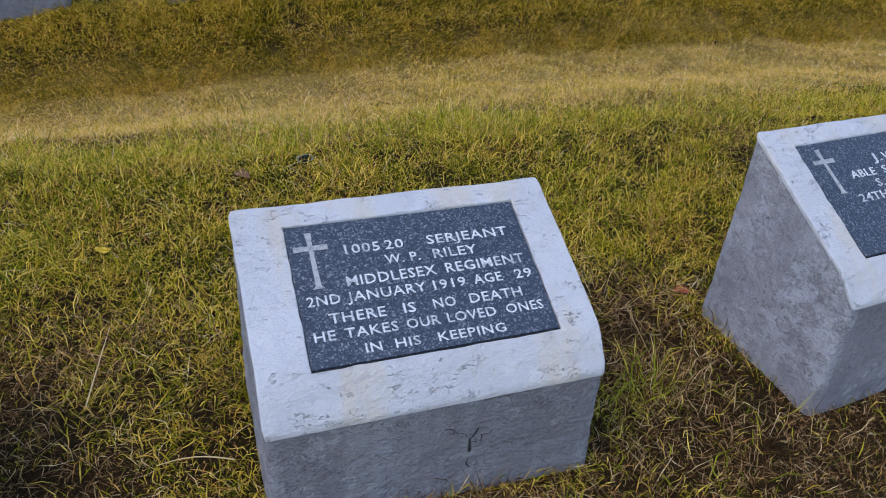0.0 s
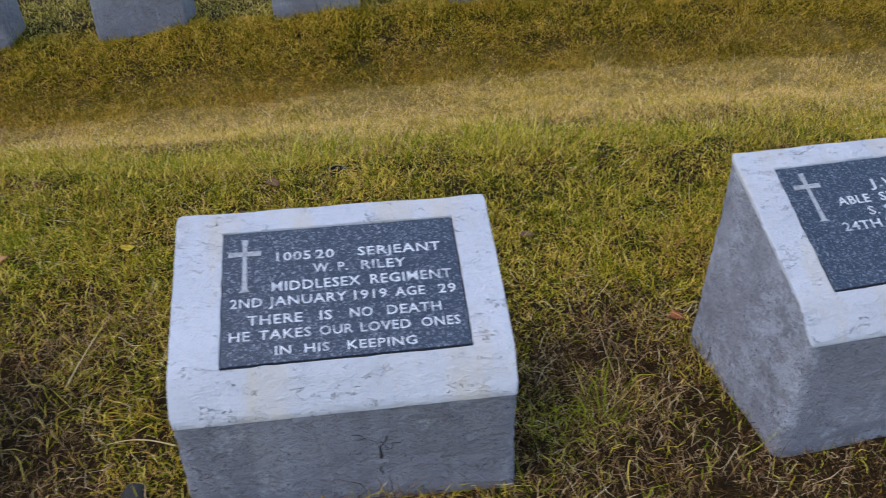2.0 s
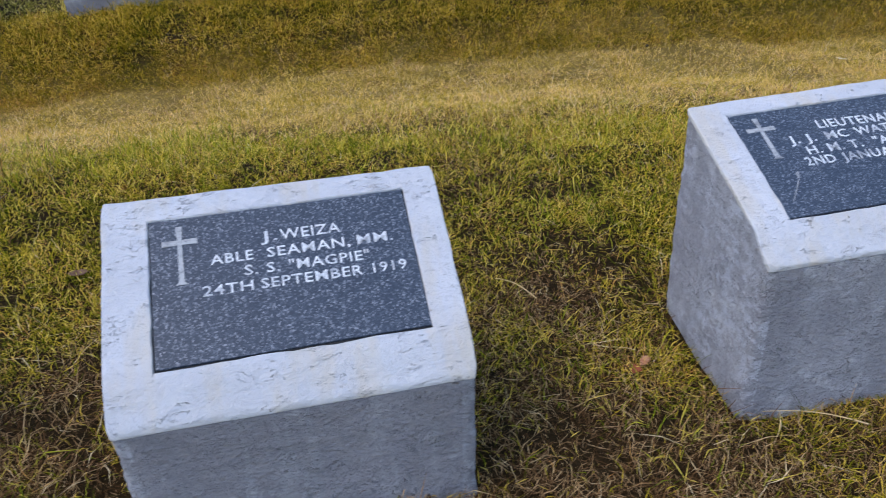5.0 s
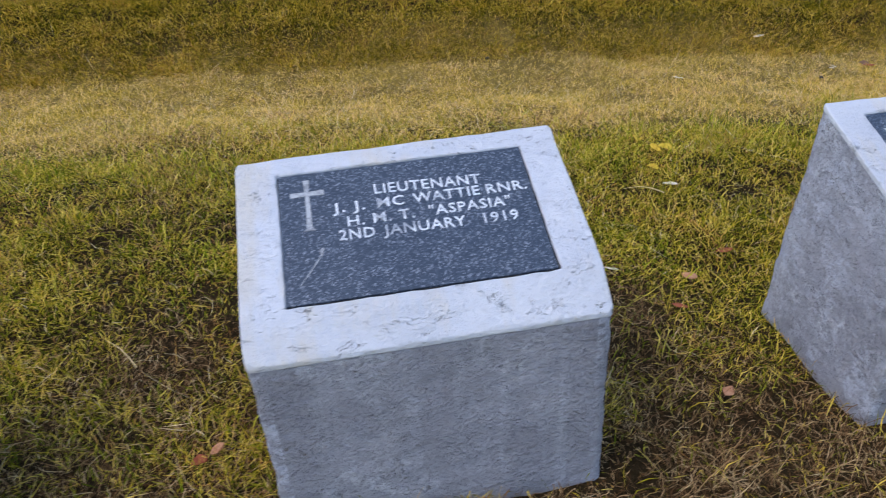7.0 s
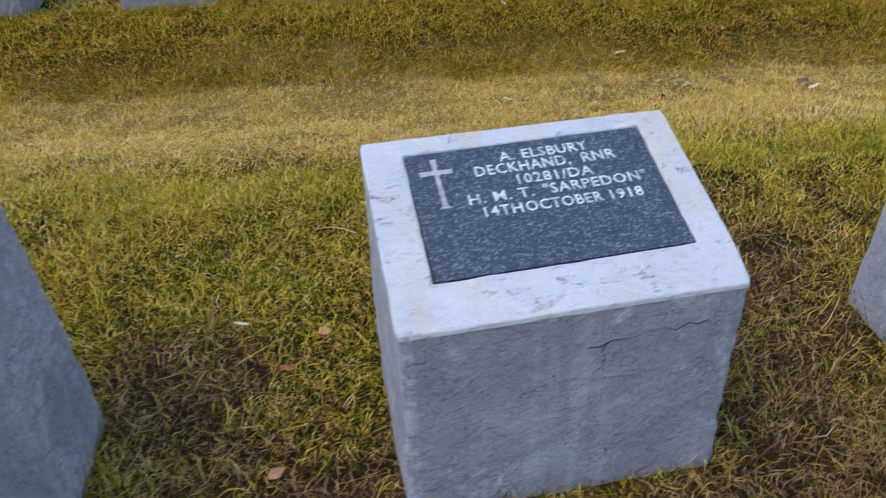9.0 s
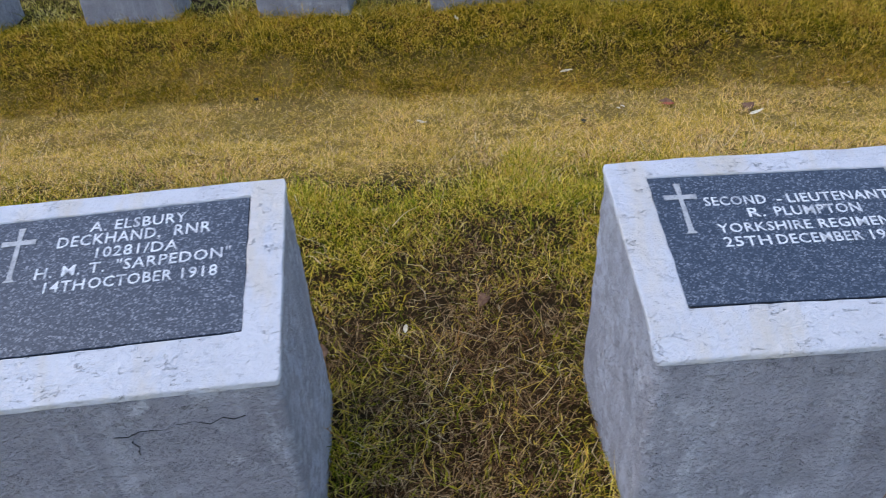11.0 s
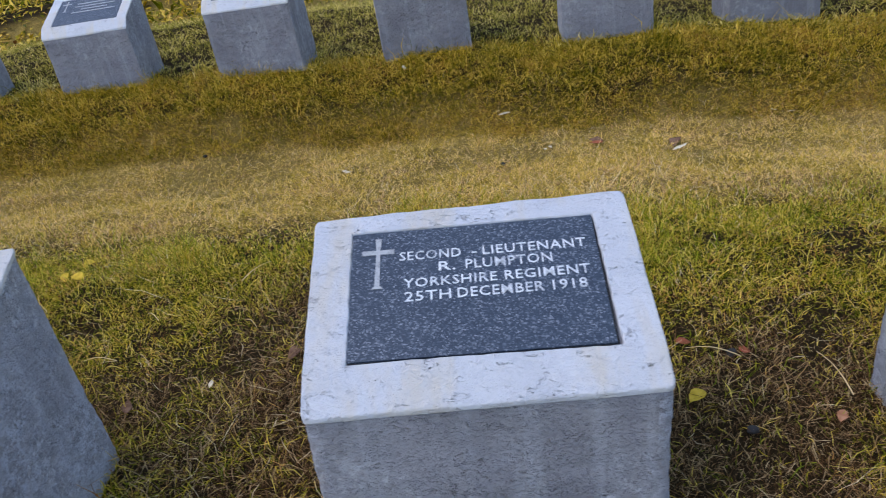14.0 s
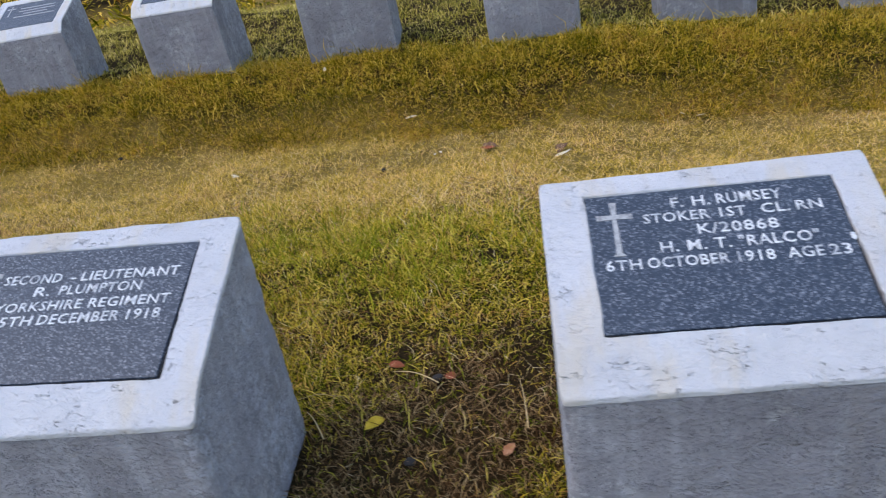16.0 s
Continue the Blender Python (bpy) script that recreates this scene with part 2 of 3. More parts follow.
LUSH = grass_material("lush_blades", [(0.0, (0.079, 0.116, 0.006)), (0.4, (0.210, 0.252, 0.012)), (0.75, (0.473, 0.441, 0.036)), (1.0, (0.840, 0.651, 0.128))], 0.6, 0.15)
DEAD = grass_material("withered_blades", [(0.0, (0.040, 0.021, 0.008)), (0.25, (0.118, 0.059, 0.023)), (0.48, (0.228, 0.122, 0.050)), (0.66, (0.471, 0.291, 0.132)), (0.78, (0.648, 0.451, 0.233)), (0.88, (0.169, 0.122, 0.010)), (1.0, (0.066, 0.065, 0.005))], 0.8, 0.0, 5.0)
STRAW = grass_material("straw_stalks", [(0.0, (0.520, 0.340, 0.150)), (0.5, (0.780, 0.570, 0.290)), (1.0, (0.880, 0.720, 0.440))], 0.4, 0.2)
DRY = grass_material("dry_blades", [(0.0, (0.255, 0.196, 0.013)), (0.28, (0.551, 0.372, 0.045)), (0.50, (0.815, 0.529, 0.110)), (0.72, (0.911, 0.647, 0.250)), (0.88, (0.693, 0.412, 0.190)), (1.0, (0.367, 0.186, 0.080))], 1.5, 0.04, 3.0)
BANK = grass_material("bank_blades", [(0.0, (0.074, 0.084, 0.003)), (0.28, (0.227, 0.195, 0.008)), (0.52, (0.576, 0.378, 0.027)), (0.76, (0.930, 0.639, 0.113)), (0.90, (0.508, 0.247, 0.062)), (1.0, (0.200, 0.084, 0.019))], 1.7, 0.02, 3.4)
PALE = grass_material("pale_blades", [(0.0, (0.134, 0.131, 0.015)), (0.30, (0.347, 0.298, 0.038)), (0.60, (0.672, 0.522, 0.113)), (0.85, (0.918, 0.711, 0.274)), (1.0, (0.336, 0.188, 0.066))], 1.4, 0.02, 3.0)

# ---------------------------------------------------------------- ground
ROW = 4.05          # distance from row to row
FRONT = 0.80        # front of the first row


def lattice(ix, iy, seed):
    h = np.sin(ix * 127.1 + iy * 311.7 + seed * 74.7) * 43758.5453
    return h - np.floor(h)


def vnoise(x, y, seed=0):
    x0, y0 = np.floor(x), np.floor(y)
    fx, fy = x - x0, y - y0
    fx, fy = fx * fx * (3 - 2 * fx), fy * fy * (3 - 2 * fy)
    a, b = lattice(x0, y0, seed), lattice(x0 + 1, y0, seed)
    c, d = lattice(x0, y0 + 1, seed), lattice(x0 + 1, y0 + 1, seed)
    return (a * (1 - fx) + b * fx) * (1 - fy) + (c * (1 - fx) + d * fx) * fy


def along(y, x):
    """Distance behind the front of a row, one terrace after another."""
    return np.mod(y - FRONT + 0.12 - 0.10 * (vnoise(x * 0.8, y * 0 + 3, 5) - 0.5), ROW) - 0.12


def height(x, y):
    x, y = np.asarray(x, float), np.asarray(y, float)
    p = along(y, x)
    prof = np.interp(p, [-0.12, 0.0, 1.45, 2.05, 2.65, 3.26, 3.34, 3.52, 3.78, ROW - 0.12], [0.0, 0.0, 0.015, -0.08, -0.185, -0.215, -0.185, -0.07, -0.01, 0.0])
    fade = np.clip((14 - np.maximum(np.abs(x - 3), np.abs(y - 3))) / 4, 0, 1)
    near = 0.160 - 0.036 * np.clip(x, -2, 8)
    far = np.interp(x, [-1, 0.3, 1.3, 2.4, 3.45, 4.45, 5.55, 6.5, 8], [-0.12, -0.06, -0.035, -0.042, -0.089, -0.120, -0.180, -0.260, -0.345])
    mix = np.clip((y - 2.2) / 1.6, 0, 1)
    base = near + (far - near) * mix
    bumps = 0.05 * (vnoise(x * 1.7, y * 1.7, 1) - 0.5) + 0.022 * (vnoise(x * 6, y * 6, 2) - 0.5)
    return base + fade * (prof + bumps)


def sheet_height(x, y):
    """Height of the ground sheet itself, between the corners of its cells."""
    i, j = np.floor((x + 5) / 0.06), np.floor((y + 2.2) / 0.05)
    x0, y0 = i * 0.06 - 5, j * 0.05 - 2.2
    u, v = (x - x0) / 0.06, (y - y0) / 0.05
    low = height(x0, y0) * (1 - u) + height(x0 + 0.06, y0) * u
    high = height(x0, y0 + 0.05) * (1 - u) + height(x0 + 0.06, y0 + 0.05) * u
    return low * (1 - v) + high * v


def build_ground():
    fine_x, fine_y = np.arange(-5, 11.01, 0.06), np.arange(-2.2, 10.01, 0.05)
    xs = np.concatenate([[-900, -250, -70, -25, -14, -9, -7], fine_x, [12, 14, 18, 30, 80, 260, 900]])
    ys = np.concatenate([[-900, -250, -70, -25, -14, -8, -5, -3.4], fine_y, [11, 12.5, 14.5, 18, 30, 80, 260, 900]])
    X, Y = np.meshgrid(xs, ys)
    Z = height(X, Y)
    nx, ny = len(xs), len(ys)
    co = np.stack([X, Y, Z], -1).reshape(-1, 3)
    i, j = np.meshgrid(np.arange(nx - 1), np.arange(ny - 1))
    a = (j * nx + i).ravel()
    quads = np.stack([a, a + 1, a + nx + 1, a + nx], -1)
    me = bpy.data.meshes.new("ground")
    me.from_pydata(co.tolist(), [], quads.tolist())
    me.materials.append(SOIL)
    p = along(Y, X) + 0.25 * (vnoise(X * 2.2, Y * 2.2, 41) - 0.5)
    mask = np.clip((p - 1.75) / 0.5, 0, 1) * np.clip((3.55 - p) / 0.2, 0, 1) * (0.55 + 0.45 * vnoise(X * 4, Y * 4, 42))
    me.attributes.new("worn", "FLOAT", "POINT").data.foreach_set("value", mask.astype(np.float32).ravel())
    me.polygons.foreach_set("use_smooth", np.ones(len(quads), bool))
    return tagged(new("ground", me), "grassy terraced ground with a worn dry path between grave rows", "ground", kind="structure")


ground = build_ground()

# ---------------------------------------------------------------- grave markers
# centre x and y of the back edge, its height, yaw, roll, depth, drop and depth at the bend, drop at the front, width;
# where the plaque begins and ends below the back edge, its width and its shift to the side
MARKERS = [
    (0.2898, 1.1972, 0.5713, -0.10, -0.99, 0.3434, 0.1319, 0.3000, 0.1943, 0.5770, 0.0408, 0.2923, 0.4255, 0.0072),
    (1.3685, 1.2214, 0.5983, 4.57, -1.38, 0.3439, 0.1589, 0.2981, 0.2094, 0.5800, 0.0377, 0.2812, 0.4446, 0.0069),
    (2.4956, 1.3715, 0.6104, 0.84, 2.52, 0.3731, 0.0983, 0.3139, 0.1477, 0.5750, 0.0388, 0.3085, 0.4380, 0.0014),
    (3.6630, 1.4481, 0.5914, 3.47, -0.40, 0.3744, 0.1081, 0.3097, 0.1393, 0.5730, 0.0340, 0.2990, 0.4422, 0.0052),
    (4.8114, 1.5143, 0.5380, 2.71, -2.46, 0.3847, 0.1052, 0.3260, 0.1422, 0.5740, 0.0434, 0.3145, 0.4390, 0.0030),
    (5.9007, 1.5795, 0.4932, 2.74, -1.36, 0.3671, 0.1155, 0.3012, 0.1672, 0.5350, 0.0389, 0.2979, 0.3995, 0.0058),
]
SKEW = [0.0, 0.0085, -0.005, 0.012, -0.020, -0.018]     # how far each plaque sits turned in its bed


def mesh_of(name, bm, mat, smooth=False):
    me = bpy.data.meshes.new(name)
    bm.normal_update()
    bm.to_mesh(me)
    bm.free()
    me.materials.append(mat)
    if smooth:
        me.polygons.foreach_set("use_smooth", np.ones(len(me.polygons), bool))
    return me


def part(name, bm, mat, parent, label="", smooth=False):
    ob = new(name, mesh_of(name, bm, mat, smooth))
    ob.parent = parent
    return tagged(ob, label)


def soften(ob, width, segments=2):
    mod = ob.modifiers.new("bevel", "BEVEL")
    mod.width, mod.segments, mod.limit_method, mod.angle_limit = width, segments, "ANGLE", radians(50)
    mod.harden_normals = True
    return ob


def profile(s, shape):
    """Height below the back edge at a depth s from it, rounded where it bends."""
    depth, bend_drop, bend, front_drop, _ = shape
    slope1, slope2 = bend_drop / bend, (front_drop - bend_drop) / (depth - bend)
    r = 0.012
    t = (s - bend) / r
    if t < -1:
        return -slope1 * s
    if t > 1:
        return -(bend_drop + slope2 * (s - bend))
    return -(bend_drop + slope1 * (s - bend) + (slope2 - slope1) * r * (t + 1) ** 2 / 4)


def rounded(x, y, width, depth, r=0.011):
    """Rounds off the four corners of the marker's outline."""
    dx, dy = abs(x) - (width / 2 - r), abs(y + depth / 2) - (depth / 2 - r)
    if dx <= 0 or dy <= 0:
        return x, y
    k = max(dx, dy) / math.hypot(dx, dy)
    return math.copysign(width / 2 - r + dx * k, x), math.copysign(depth / 2 - r + dy * k, y + depth / 2) - depth / 2


def wobble(v, amount, scale, seed):
    return noise.noise(Vector((v.x * scale + seed * 3.1, v.y * scale, v.z * scale))) * amount


def jagged(p, q, n, amount, seed):
    """Points from p to q that stray a little to each side, with a breadth that swells and thins."""
    rnd = random.Random(seed * 31 + 5)
    for i in range(n + 1):
        t = i / n
        yield p[0] + (q[0] - p[0]) * t + rnd.uniform(-amount, amount), p[1] + (q[1] - p[1]) * t + rnd.uniform(-amount, amount), rnd.uniform(0.5, 1.2) * (1 - 0.7 * abs(2 * t - 1))


def ribbon(rows, low, high):
    """A thin closed strip; each row holds a centre, a sideways half and the direction in which it is deep."""
    bm = bmesh.new()
    rings = [[bm.verts.new(c + side * a + deep * b) for a, b in ((-1, low), (1, low), (1, high), (-1, high))] for c, side, deep in rows]
    for a, b in zip(rings, rings[1:]):
        for k in range(4):
            bm.faces.new((a[k], a[(k + 1) % 4], b[(k + 1) % 4], b[k]))
    bm.faces.new(rings[0])
    bm.faces.new(rings[-1])
    bmesh.ops.recalc_face_normals(bm, faces=bm.faces[:])
    return bm


def strip(us, vs, pw, run, thick, surface, seed):
    """A scratch or a dab on the plaque."""
    rows = []
    for u, v, w in jagged((us[0] * pw, -vs[0] * run), (us[1] * pw, -vs[1] * run), 7, 0.0008, seed):
        rows.append((Vector((u, v, 0)), Vector((1, 0.35, 0)) * (thick * w), Vector((0, 0, 1))))
    bm = ribbon(rows, -0.001, 0.0012)
    bm.transform(surface)
    return bm


def crack(xs, zs, thick, depth, shape, seed):
    """An open crack down the front face; z counts down from the front edge."""
    top = profile(depth, shape) - 0.009
    rows = [(Vector((x, -depth, top - z)), Vector((1, 0, 0.2)) * (thick * w), Vector((0, 1, 0))) for x, z, w in jagged((xs[0], zs[0]), (xs[1], zs[1]), 11, 0.006, seed + int(xs[0] * 1000))]
    return ribbon(rows, -0.0015, 0.012)


MARKS = {2: [("scratch", "pale chalky scratch", (0.062, 0.150), (0.86, 0.66), 0.0022, CROSS), ("smear", "pale chalky smear", (0.147, 0.153), (0.665, 0.61), 0.005, CROSS)],
         5: [("dropping", "small white dropping", (0.988, 0.992), (0.44, 0.49), 0.0055, LETTER)]}
CRACKS = {0: [("crack", "dark open crack", (0.055, 0.045), (0.06, 0.15), 0.0030), ("crack", "dark open crack", (0.052, 0.005), (0.085, 0.055), 0.0011), ("crack", "dark open crack", (0.050, 0.085), (0.10, 0.08), 0.0010)],
          3: [("crack", "fine crack", (0.02, 0.22), (0.070, 0.055), 0.0004), ("crack", "fine crack", (0.05, 0.04), (0.07, 0.12), 0.0003)]}


def grave_marker(shape, span, base, seed, lines=(), bars=0, cross=True, cuts=15, skew=0.0):
    """A low concrete pedestal with a sloping white-painted top round a dark granite plaque. Origin at the back edge's middle."""
    depth, bend_drop, bend, front_drop, width = shape
    root = new("grave_marker")
    # body
    bm = bmesh.new()
    bmesh.ops.create_cube(bm, size=1)
    bmesh.ops.subdivide_edges(bm, edges=bm.edges[:], cuts=cuts, use_grid_fill=True)
    for v in bm.verts:
        u, s, w = v.co.x, (0.5 - v.co.y) * depth, v.co.z + 0.5
        top = profile(s, shape) - 0.009
        flare = (1 - w) * 0.006
        rx, ry = rounded(u * width, -s, width, depth)
        v.co = Vector((rx * (1 + 2 * flare / width), ry + (0.5 + ry / depth) * 2 * flare, base + (top - base) * w))
    for v in bm.verts:
        d = Vector((v.co.x * 2, v.co.y + depth / 2, 0)).normalized()
        ridge = abs(noise.noise(Vector((v.co.x * 9 + seed, v.co.y * 9, v.co.z * 20)))) + 0.6 * abs(noise.noise(Vector((v.co.x * 30 + seed, v.co.y * 30, v.co.z * 36))))
        v.co += d * (wobble(v.co, 0.003, 5, seed) + wobble(v.co, 0.0016, 17, seed + 4) - 0.0055 * ridge) * min(1, (profile(min(max(-v.co.y, 0), depth), shape) - v.co.z) / 0.06)
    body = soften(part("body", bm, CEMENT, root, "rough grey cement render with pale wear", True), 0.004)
    # painted top, open where the plaque sits
    p0, p1, pw, px = span
    us = sorted({round(v, 4) for v in [-width / 2 + 0.022 + (width - 0.044) * k / 24 for k in range(25)] if abs(abs(v - px) - pw / 2) > 0.006} | {px - pw / 2, px + pw / 2} | {m * (width / 2 - e) for m in (-1, 1) for e in (0, 0.005, 0.010, 0.016)})
    ss = sorted({round(v, 4) for v in [0.022 + (depth - 0.044) * k / 20 for k in range(21)] if abs(v - p0) > 0.006 and abs(v - p1) > 0.006} | {p0, p1} | {0, 0.005, 0.010, 0.016, depth - 0.016, depth - 0.010, depth - 0.005, depth})
    bm = bmesh.new()
    grid = {}
    for i, u in enumerate(us):
        for j, s in enumerate(ss):
            side = min(1, (width / 2 - abs(u)) / max(0.001, width / 2 - abs(px + math.copysign(pw / 2, u))))
            end = min(1, s / p0, (depth - s) / (depth - p1))
            sk = s - skew * (u - px) * max(0, min(side, end))
            grid[i, j] = bm.verts.new((u, -sk, profile(sk, shape) - 0.010))
    for i in range(len(us) - 1):
        for j in range(len(ss) - 1):
            cu, cs = (us[i] + us[i + 1]) / 2, (ss[j] + ss[j + 1]) / 2
            if abs(cu - px) < pw / 2 and p0 < cs < p1:
                continue
            bm.faces.new((grid[i, j], grid[i, j + 1], grid[i + 1, j + 1], grid[i + 1, j]))
    for v in list(bm.verts):
        if not v.link_faces:
            bm.verts.remove(v)
    made = bmesh.ops.extrude_face_region(bm, geom=bm.faces[:])
    tops = [g for g in made["geom"] if isinstance(g, bmesh.types.BMVert)]
    for v in tops:
        v.co.z += 0.0115 + wobble(v.co, 0.0016, 9, seed + 1) + wobble(v.co, 0.0014, 30, seed + 2)
    for v in bm.verts:
        edge = max(abs(v.co.x) - (width / 2 - 0.02), 0) / 0.02
        v.co.x += math.copysign(edge, v.co.x) * (0.0012 + wobble(v.co, 0.0016, 20, seed + 3))
        if v.co.y < -depth + 0.01:
            v.co.y -= 0.0012 + wobble(v.co, 0.0016, 24, seed + 7)
        if v.co.y > -0.01:
            v.co.y += 0.002 + wobble(v.co, 0.003, 14, seed + 9)
        if abs(v.co.x - px) < pw / 2 + 0.004 and p0 - 0.004 < -v.co.y + skew * (v.co.x - px) < p1 + 0.004:
            v.co += Vector((wobble(v.co, 0.0026, 70, seed + 5), wobble(v.co, 0.0030, 70, seed + 6), 0))
    for v in bm.verts:
        v.co.x, v.co.y = rounded(v.co.x, v.co.y, width + 0.003, depth)
    bmesh.ops.recalc_face_normals(bm, faces=bm.faces[:])
    soften(part("painted_top", bm, WHITE, root, "flaking white-painted top surround", True), 0.0045, 2)
    # plaque
    slope = math.atan2(bend_drop, bend)
    run = (p1 - p0) / math.cos(slope)
    frame_m = Matrix.Translation((px, -p0, profile(p0, shape))) @ Matrix.Rotation(slope, 4, "X") @ Matrix.Rotation(skew, 4, "Z")
    bm = bmesh.new()
    bmesh.ops.create_cube(bm, size=1)
    for v in bm.verts:
        v.co = frame_m @ Vector((v.co.x * (pw - 0.003) - 0.0005, -run / 2 + 0.0015 + v.co.y * (run - 0.0055), -0.012 + v.co.z * 0.022))
    bed = bmesh.new()
    bmesh.ops.create_cube(bed, size=1)
    for v in bed.verts:
        v.co = frame_m @ Vector((v.co.x * (pw + 0.004), -run / 2 + v.co.y * (run + 0.004), -0.0070 + v.co.z * 0.003))
    part("mortar_bed", bed, GAP, root, "dark open joint round the plaque")
    plaque = soften(part("plaque", bm, GRANITE, root, "dark speckled granite plaque"), 0.0015)
    surface = frame_m @ Matrix.Translation((-pw / 2, 0, -0.001))

    def lay(name, bm_or_me, mat, label=""):
        me = bm_or_me
        ob = new(name, me)
        ob.parent = plaque
        return tagged(ob, label)

    if cross:
        cu, c0, c1, cv = 0.113 * pw, 0.066 * run, 0.472 * run, 0.180 * run
        if seed == 0:
            cu = 0.093 * pw
        half, arm = 0.0046, 0.029
        bm = bmesh.new()
        pts = [(-half * 1.25, c0), (half * 1.25, c0), (half * 0.8, cv - half), (arm, cv - half * 1.2), (arm, cv + half * 1.2), (half * 0.8, cv + half), (half, c1 - 0.006), (half * 2.2, c1), (-half * 2.2, c1), (-half, c1 - 0.006), (-half * 0.8, cv + half), (-arm, cv + half * 1.2), (-arm, cv - half * 1.2), (-half * 0.8, cv - half)]
        f = bm.faces.new([bm.verts.new((cu + x, -y, 0.0)) for x, y in pts])
        up = bmesh.ops.extrude_face_region(bm, geom=[f])
        for g in up["geom"]:
            if isinstance(g, bmesh.types.BMVert):
                g.co.z += 0.0014
        bmesh.ops.recalc_face_normals(bm, faces=bm.faces[:])
        bm.transform(surface)
        lay("cross", mesh_of("cross", bm, CROSS), CROSS, "grey incised latin cross")
    for foot, rise, cap, text, u0, u1 in [(f, r, c, *w) for f, r, c, words in lines for w in words]:
        cu = bpy.data.curves.new("inscription", "FONT")
        cu.body, cu.size, cu.extrude, cu.resolution_u, cu.offset = text, 1.0, 0.02, 2, 0.004
        cu.space_character = 1.08
        tmp = bpy.data.objects.new("inscription", cu)
        scene.collection.objects.link(tmp)
        me = bpy.data.meshes.new_from_object(tmp.evaluated_get(bpy.context.evaluated_depsgraph_get()))
        bpy.data.objects.remove(tmp)
        co = np.empty(len(me.vertices) * 3, np.float32)
        me.vertices.foreach_get("co", co)
        co = co.reshape(-1, 3)
        x0, x1 = co[:, 0].min(), co[:, 0].max()
        co[:, 0] = (u0 + (co[:, 0] - x0) / (x1 - x0) * (u1 - u0)) * pw
        co[:, 1] = -(foot + rise * co[:, 0] / pw) * run + co[:, 1] / 0.745 * cap * run
        co[:, 2] = 0.0006 + co[:, 2] * 0.03
        m3 = np.array(surface)
        co = co @ m3[:3, :3].T + m3[:3, 3]
        me.vertices.foreach_set("co", co.astype(np.float32).ravel())
        me.materials.clear()
        me.materials.append(LETTER)
        me.update()
        me.name = "inscription"
        lay("inscription", me, LETTER, "white-painted capital lettering")
    for name, label, along_u, along_v, thick, mat in MARKS.get(seed, ()):
        lay(name, mesh_of(name, strip(along_u, along_v, pw, run, thick, surface, seed), mat), mat, label)
    for name, label, xs, zs, thick in CRACKS.get(seed, ()):
        part(name, crack(xs, zs, thick, depth, shape, seed), GAP, root, label)
    rng = random.Random(seed)
    for k in range(bars):
        bm = bmesh.new()
        bmesh.ops.create_cube(bm, size=1)
        w = rng.uniform(0.35, 0.68) * pw
        for v in bm.verts:
            v.co = surface @ Vector((0.57 * pw + v.co.x * w, -(0.22 + 0.11 * k) * run + v.co.y * 0.009, 0.0006 + v.co.z * 0.0012))
        lay("inscription", mesh_of("inscription", bm, CROSS), CROSS, "faded line of lettering")
    return root


# each line: height of its foot at the start, its slope, height of the capitals; then words with their start and end
SERJEANT_TEXT = [
    (0.249, 0.018, 0.071, [("1005", 0.225, 0.369), ("20", 0.390, 0.468), ("SERJEANT", 0.569, 0.926)]),
    (0.352, 0.028, 0.071, [("W. P.", 0.377, 0.521), ("RILEY", 0.579, 0.767)]),
    (0.480, 0.010, 0.074, [("MIDDLESEX", 0.203, 0.569), ("REGIMENT", 0.612, 0.955)]),
    (0.584, 0.019, 0.070, [("2ND", 0.036, 0.164), ("JANUARY", 0.191, 0.508), ("1919", 0.540, 0.674), ("AGE", 0.710, 0.833), ("29", 0.891, 0.964)]),
    (0.713, 0.017, 0.071, [("THERE", 0.105, 0.324), ("IS", 0.395, 0.443), ("NO", 0.517, 0.609), ("DEATH", 0.668, 0.892)]),
    (0.819, 0.019, 0.068, [("HE", 0.035, 0.115), ("TAKES", 0.150, 0.357), ("OUR", 0.391, 0.524), ("LOVED", 0.555, 0.757), ("ONES", 0.802, 0.962)]),
    (0.926, 0.030, 0.063, [("IN", 0.214, 0.275), ("HIS", 0.329, 0.426), ("KEEPING", 0.498, 0.774)]),
]
SEAMAN_TEXT = [
    (0.243, 0.022, 0.077, [("J.", 0.413, 0.477), ("WEIZA", 0.489, 0.722)]),
    (0.364, 0.006, 0.073, [("ABLE", 0.221, 0.380), ("SEAMAN,", 0.432, 0.750), ("MM.", 0.779, 0.919)]),
    (0.458, 0.029, 0.072, [("S. S.", 0.342, 0.472), ('"MAGPIE"', 0.509, 0.815)]),
    (0.567, 0.017, 0.072, [("24TH", 0.183, 0.368), ("SEPTEMBER", 0.397, 0.779), ("1919", 0.820, 0.950)]),
]
OFFICER_TEXT = [
    (0.222, 0.065, 0.085, [("LIEUTENANT", 0.377, 0.802)]),
    (0.356, 0.011, 0.080, [("J. J.", 0.205, 0.331), ("MC", 0.380, 0.485), ("WATTIE", 0.522, 0.787), ("RNR.", 0.815, 0.976)]),
    (0.474, 0.004, 0.080, [("H. M. T.", 0.257, 0.515), ('"ASPASIA"', 0.574, 0.896)]),
    (0.567, 0.031, 0.081, [("2ND", 0.219, 0.355), ("JANUARY", 0.387, 0.704), ("1919", 0.775, 0.909)]),
]
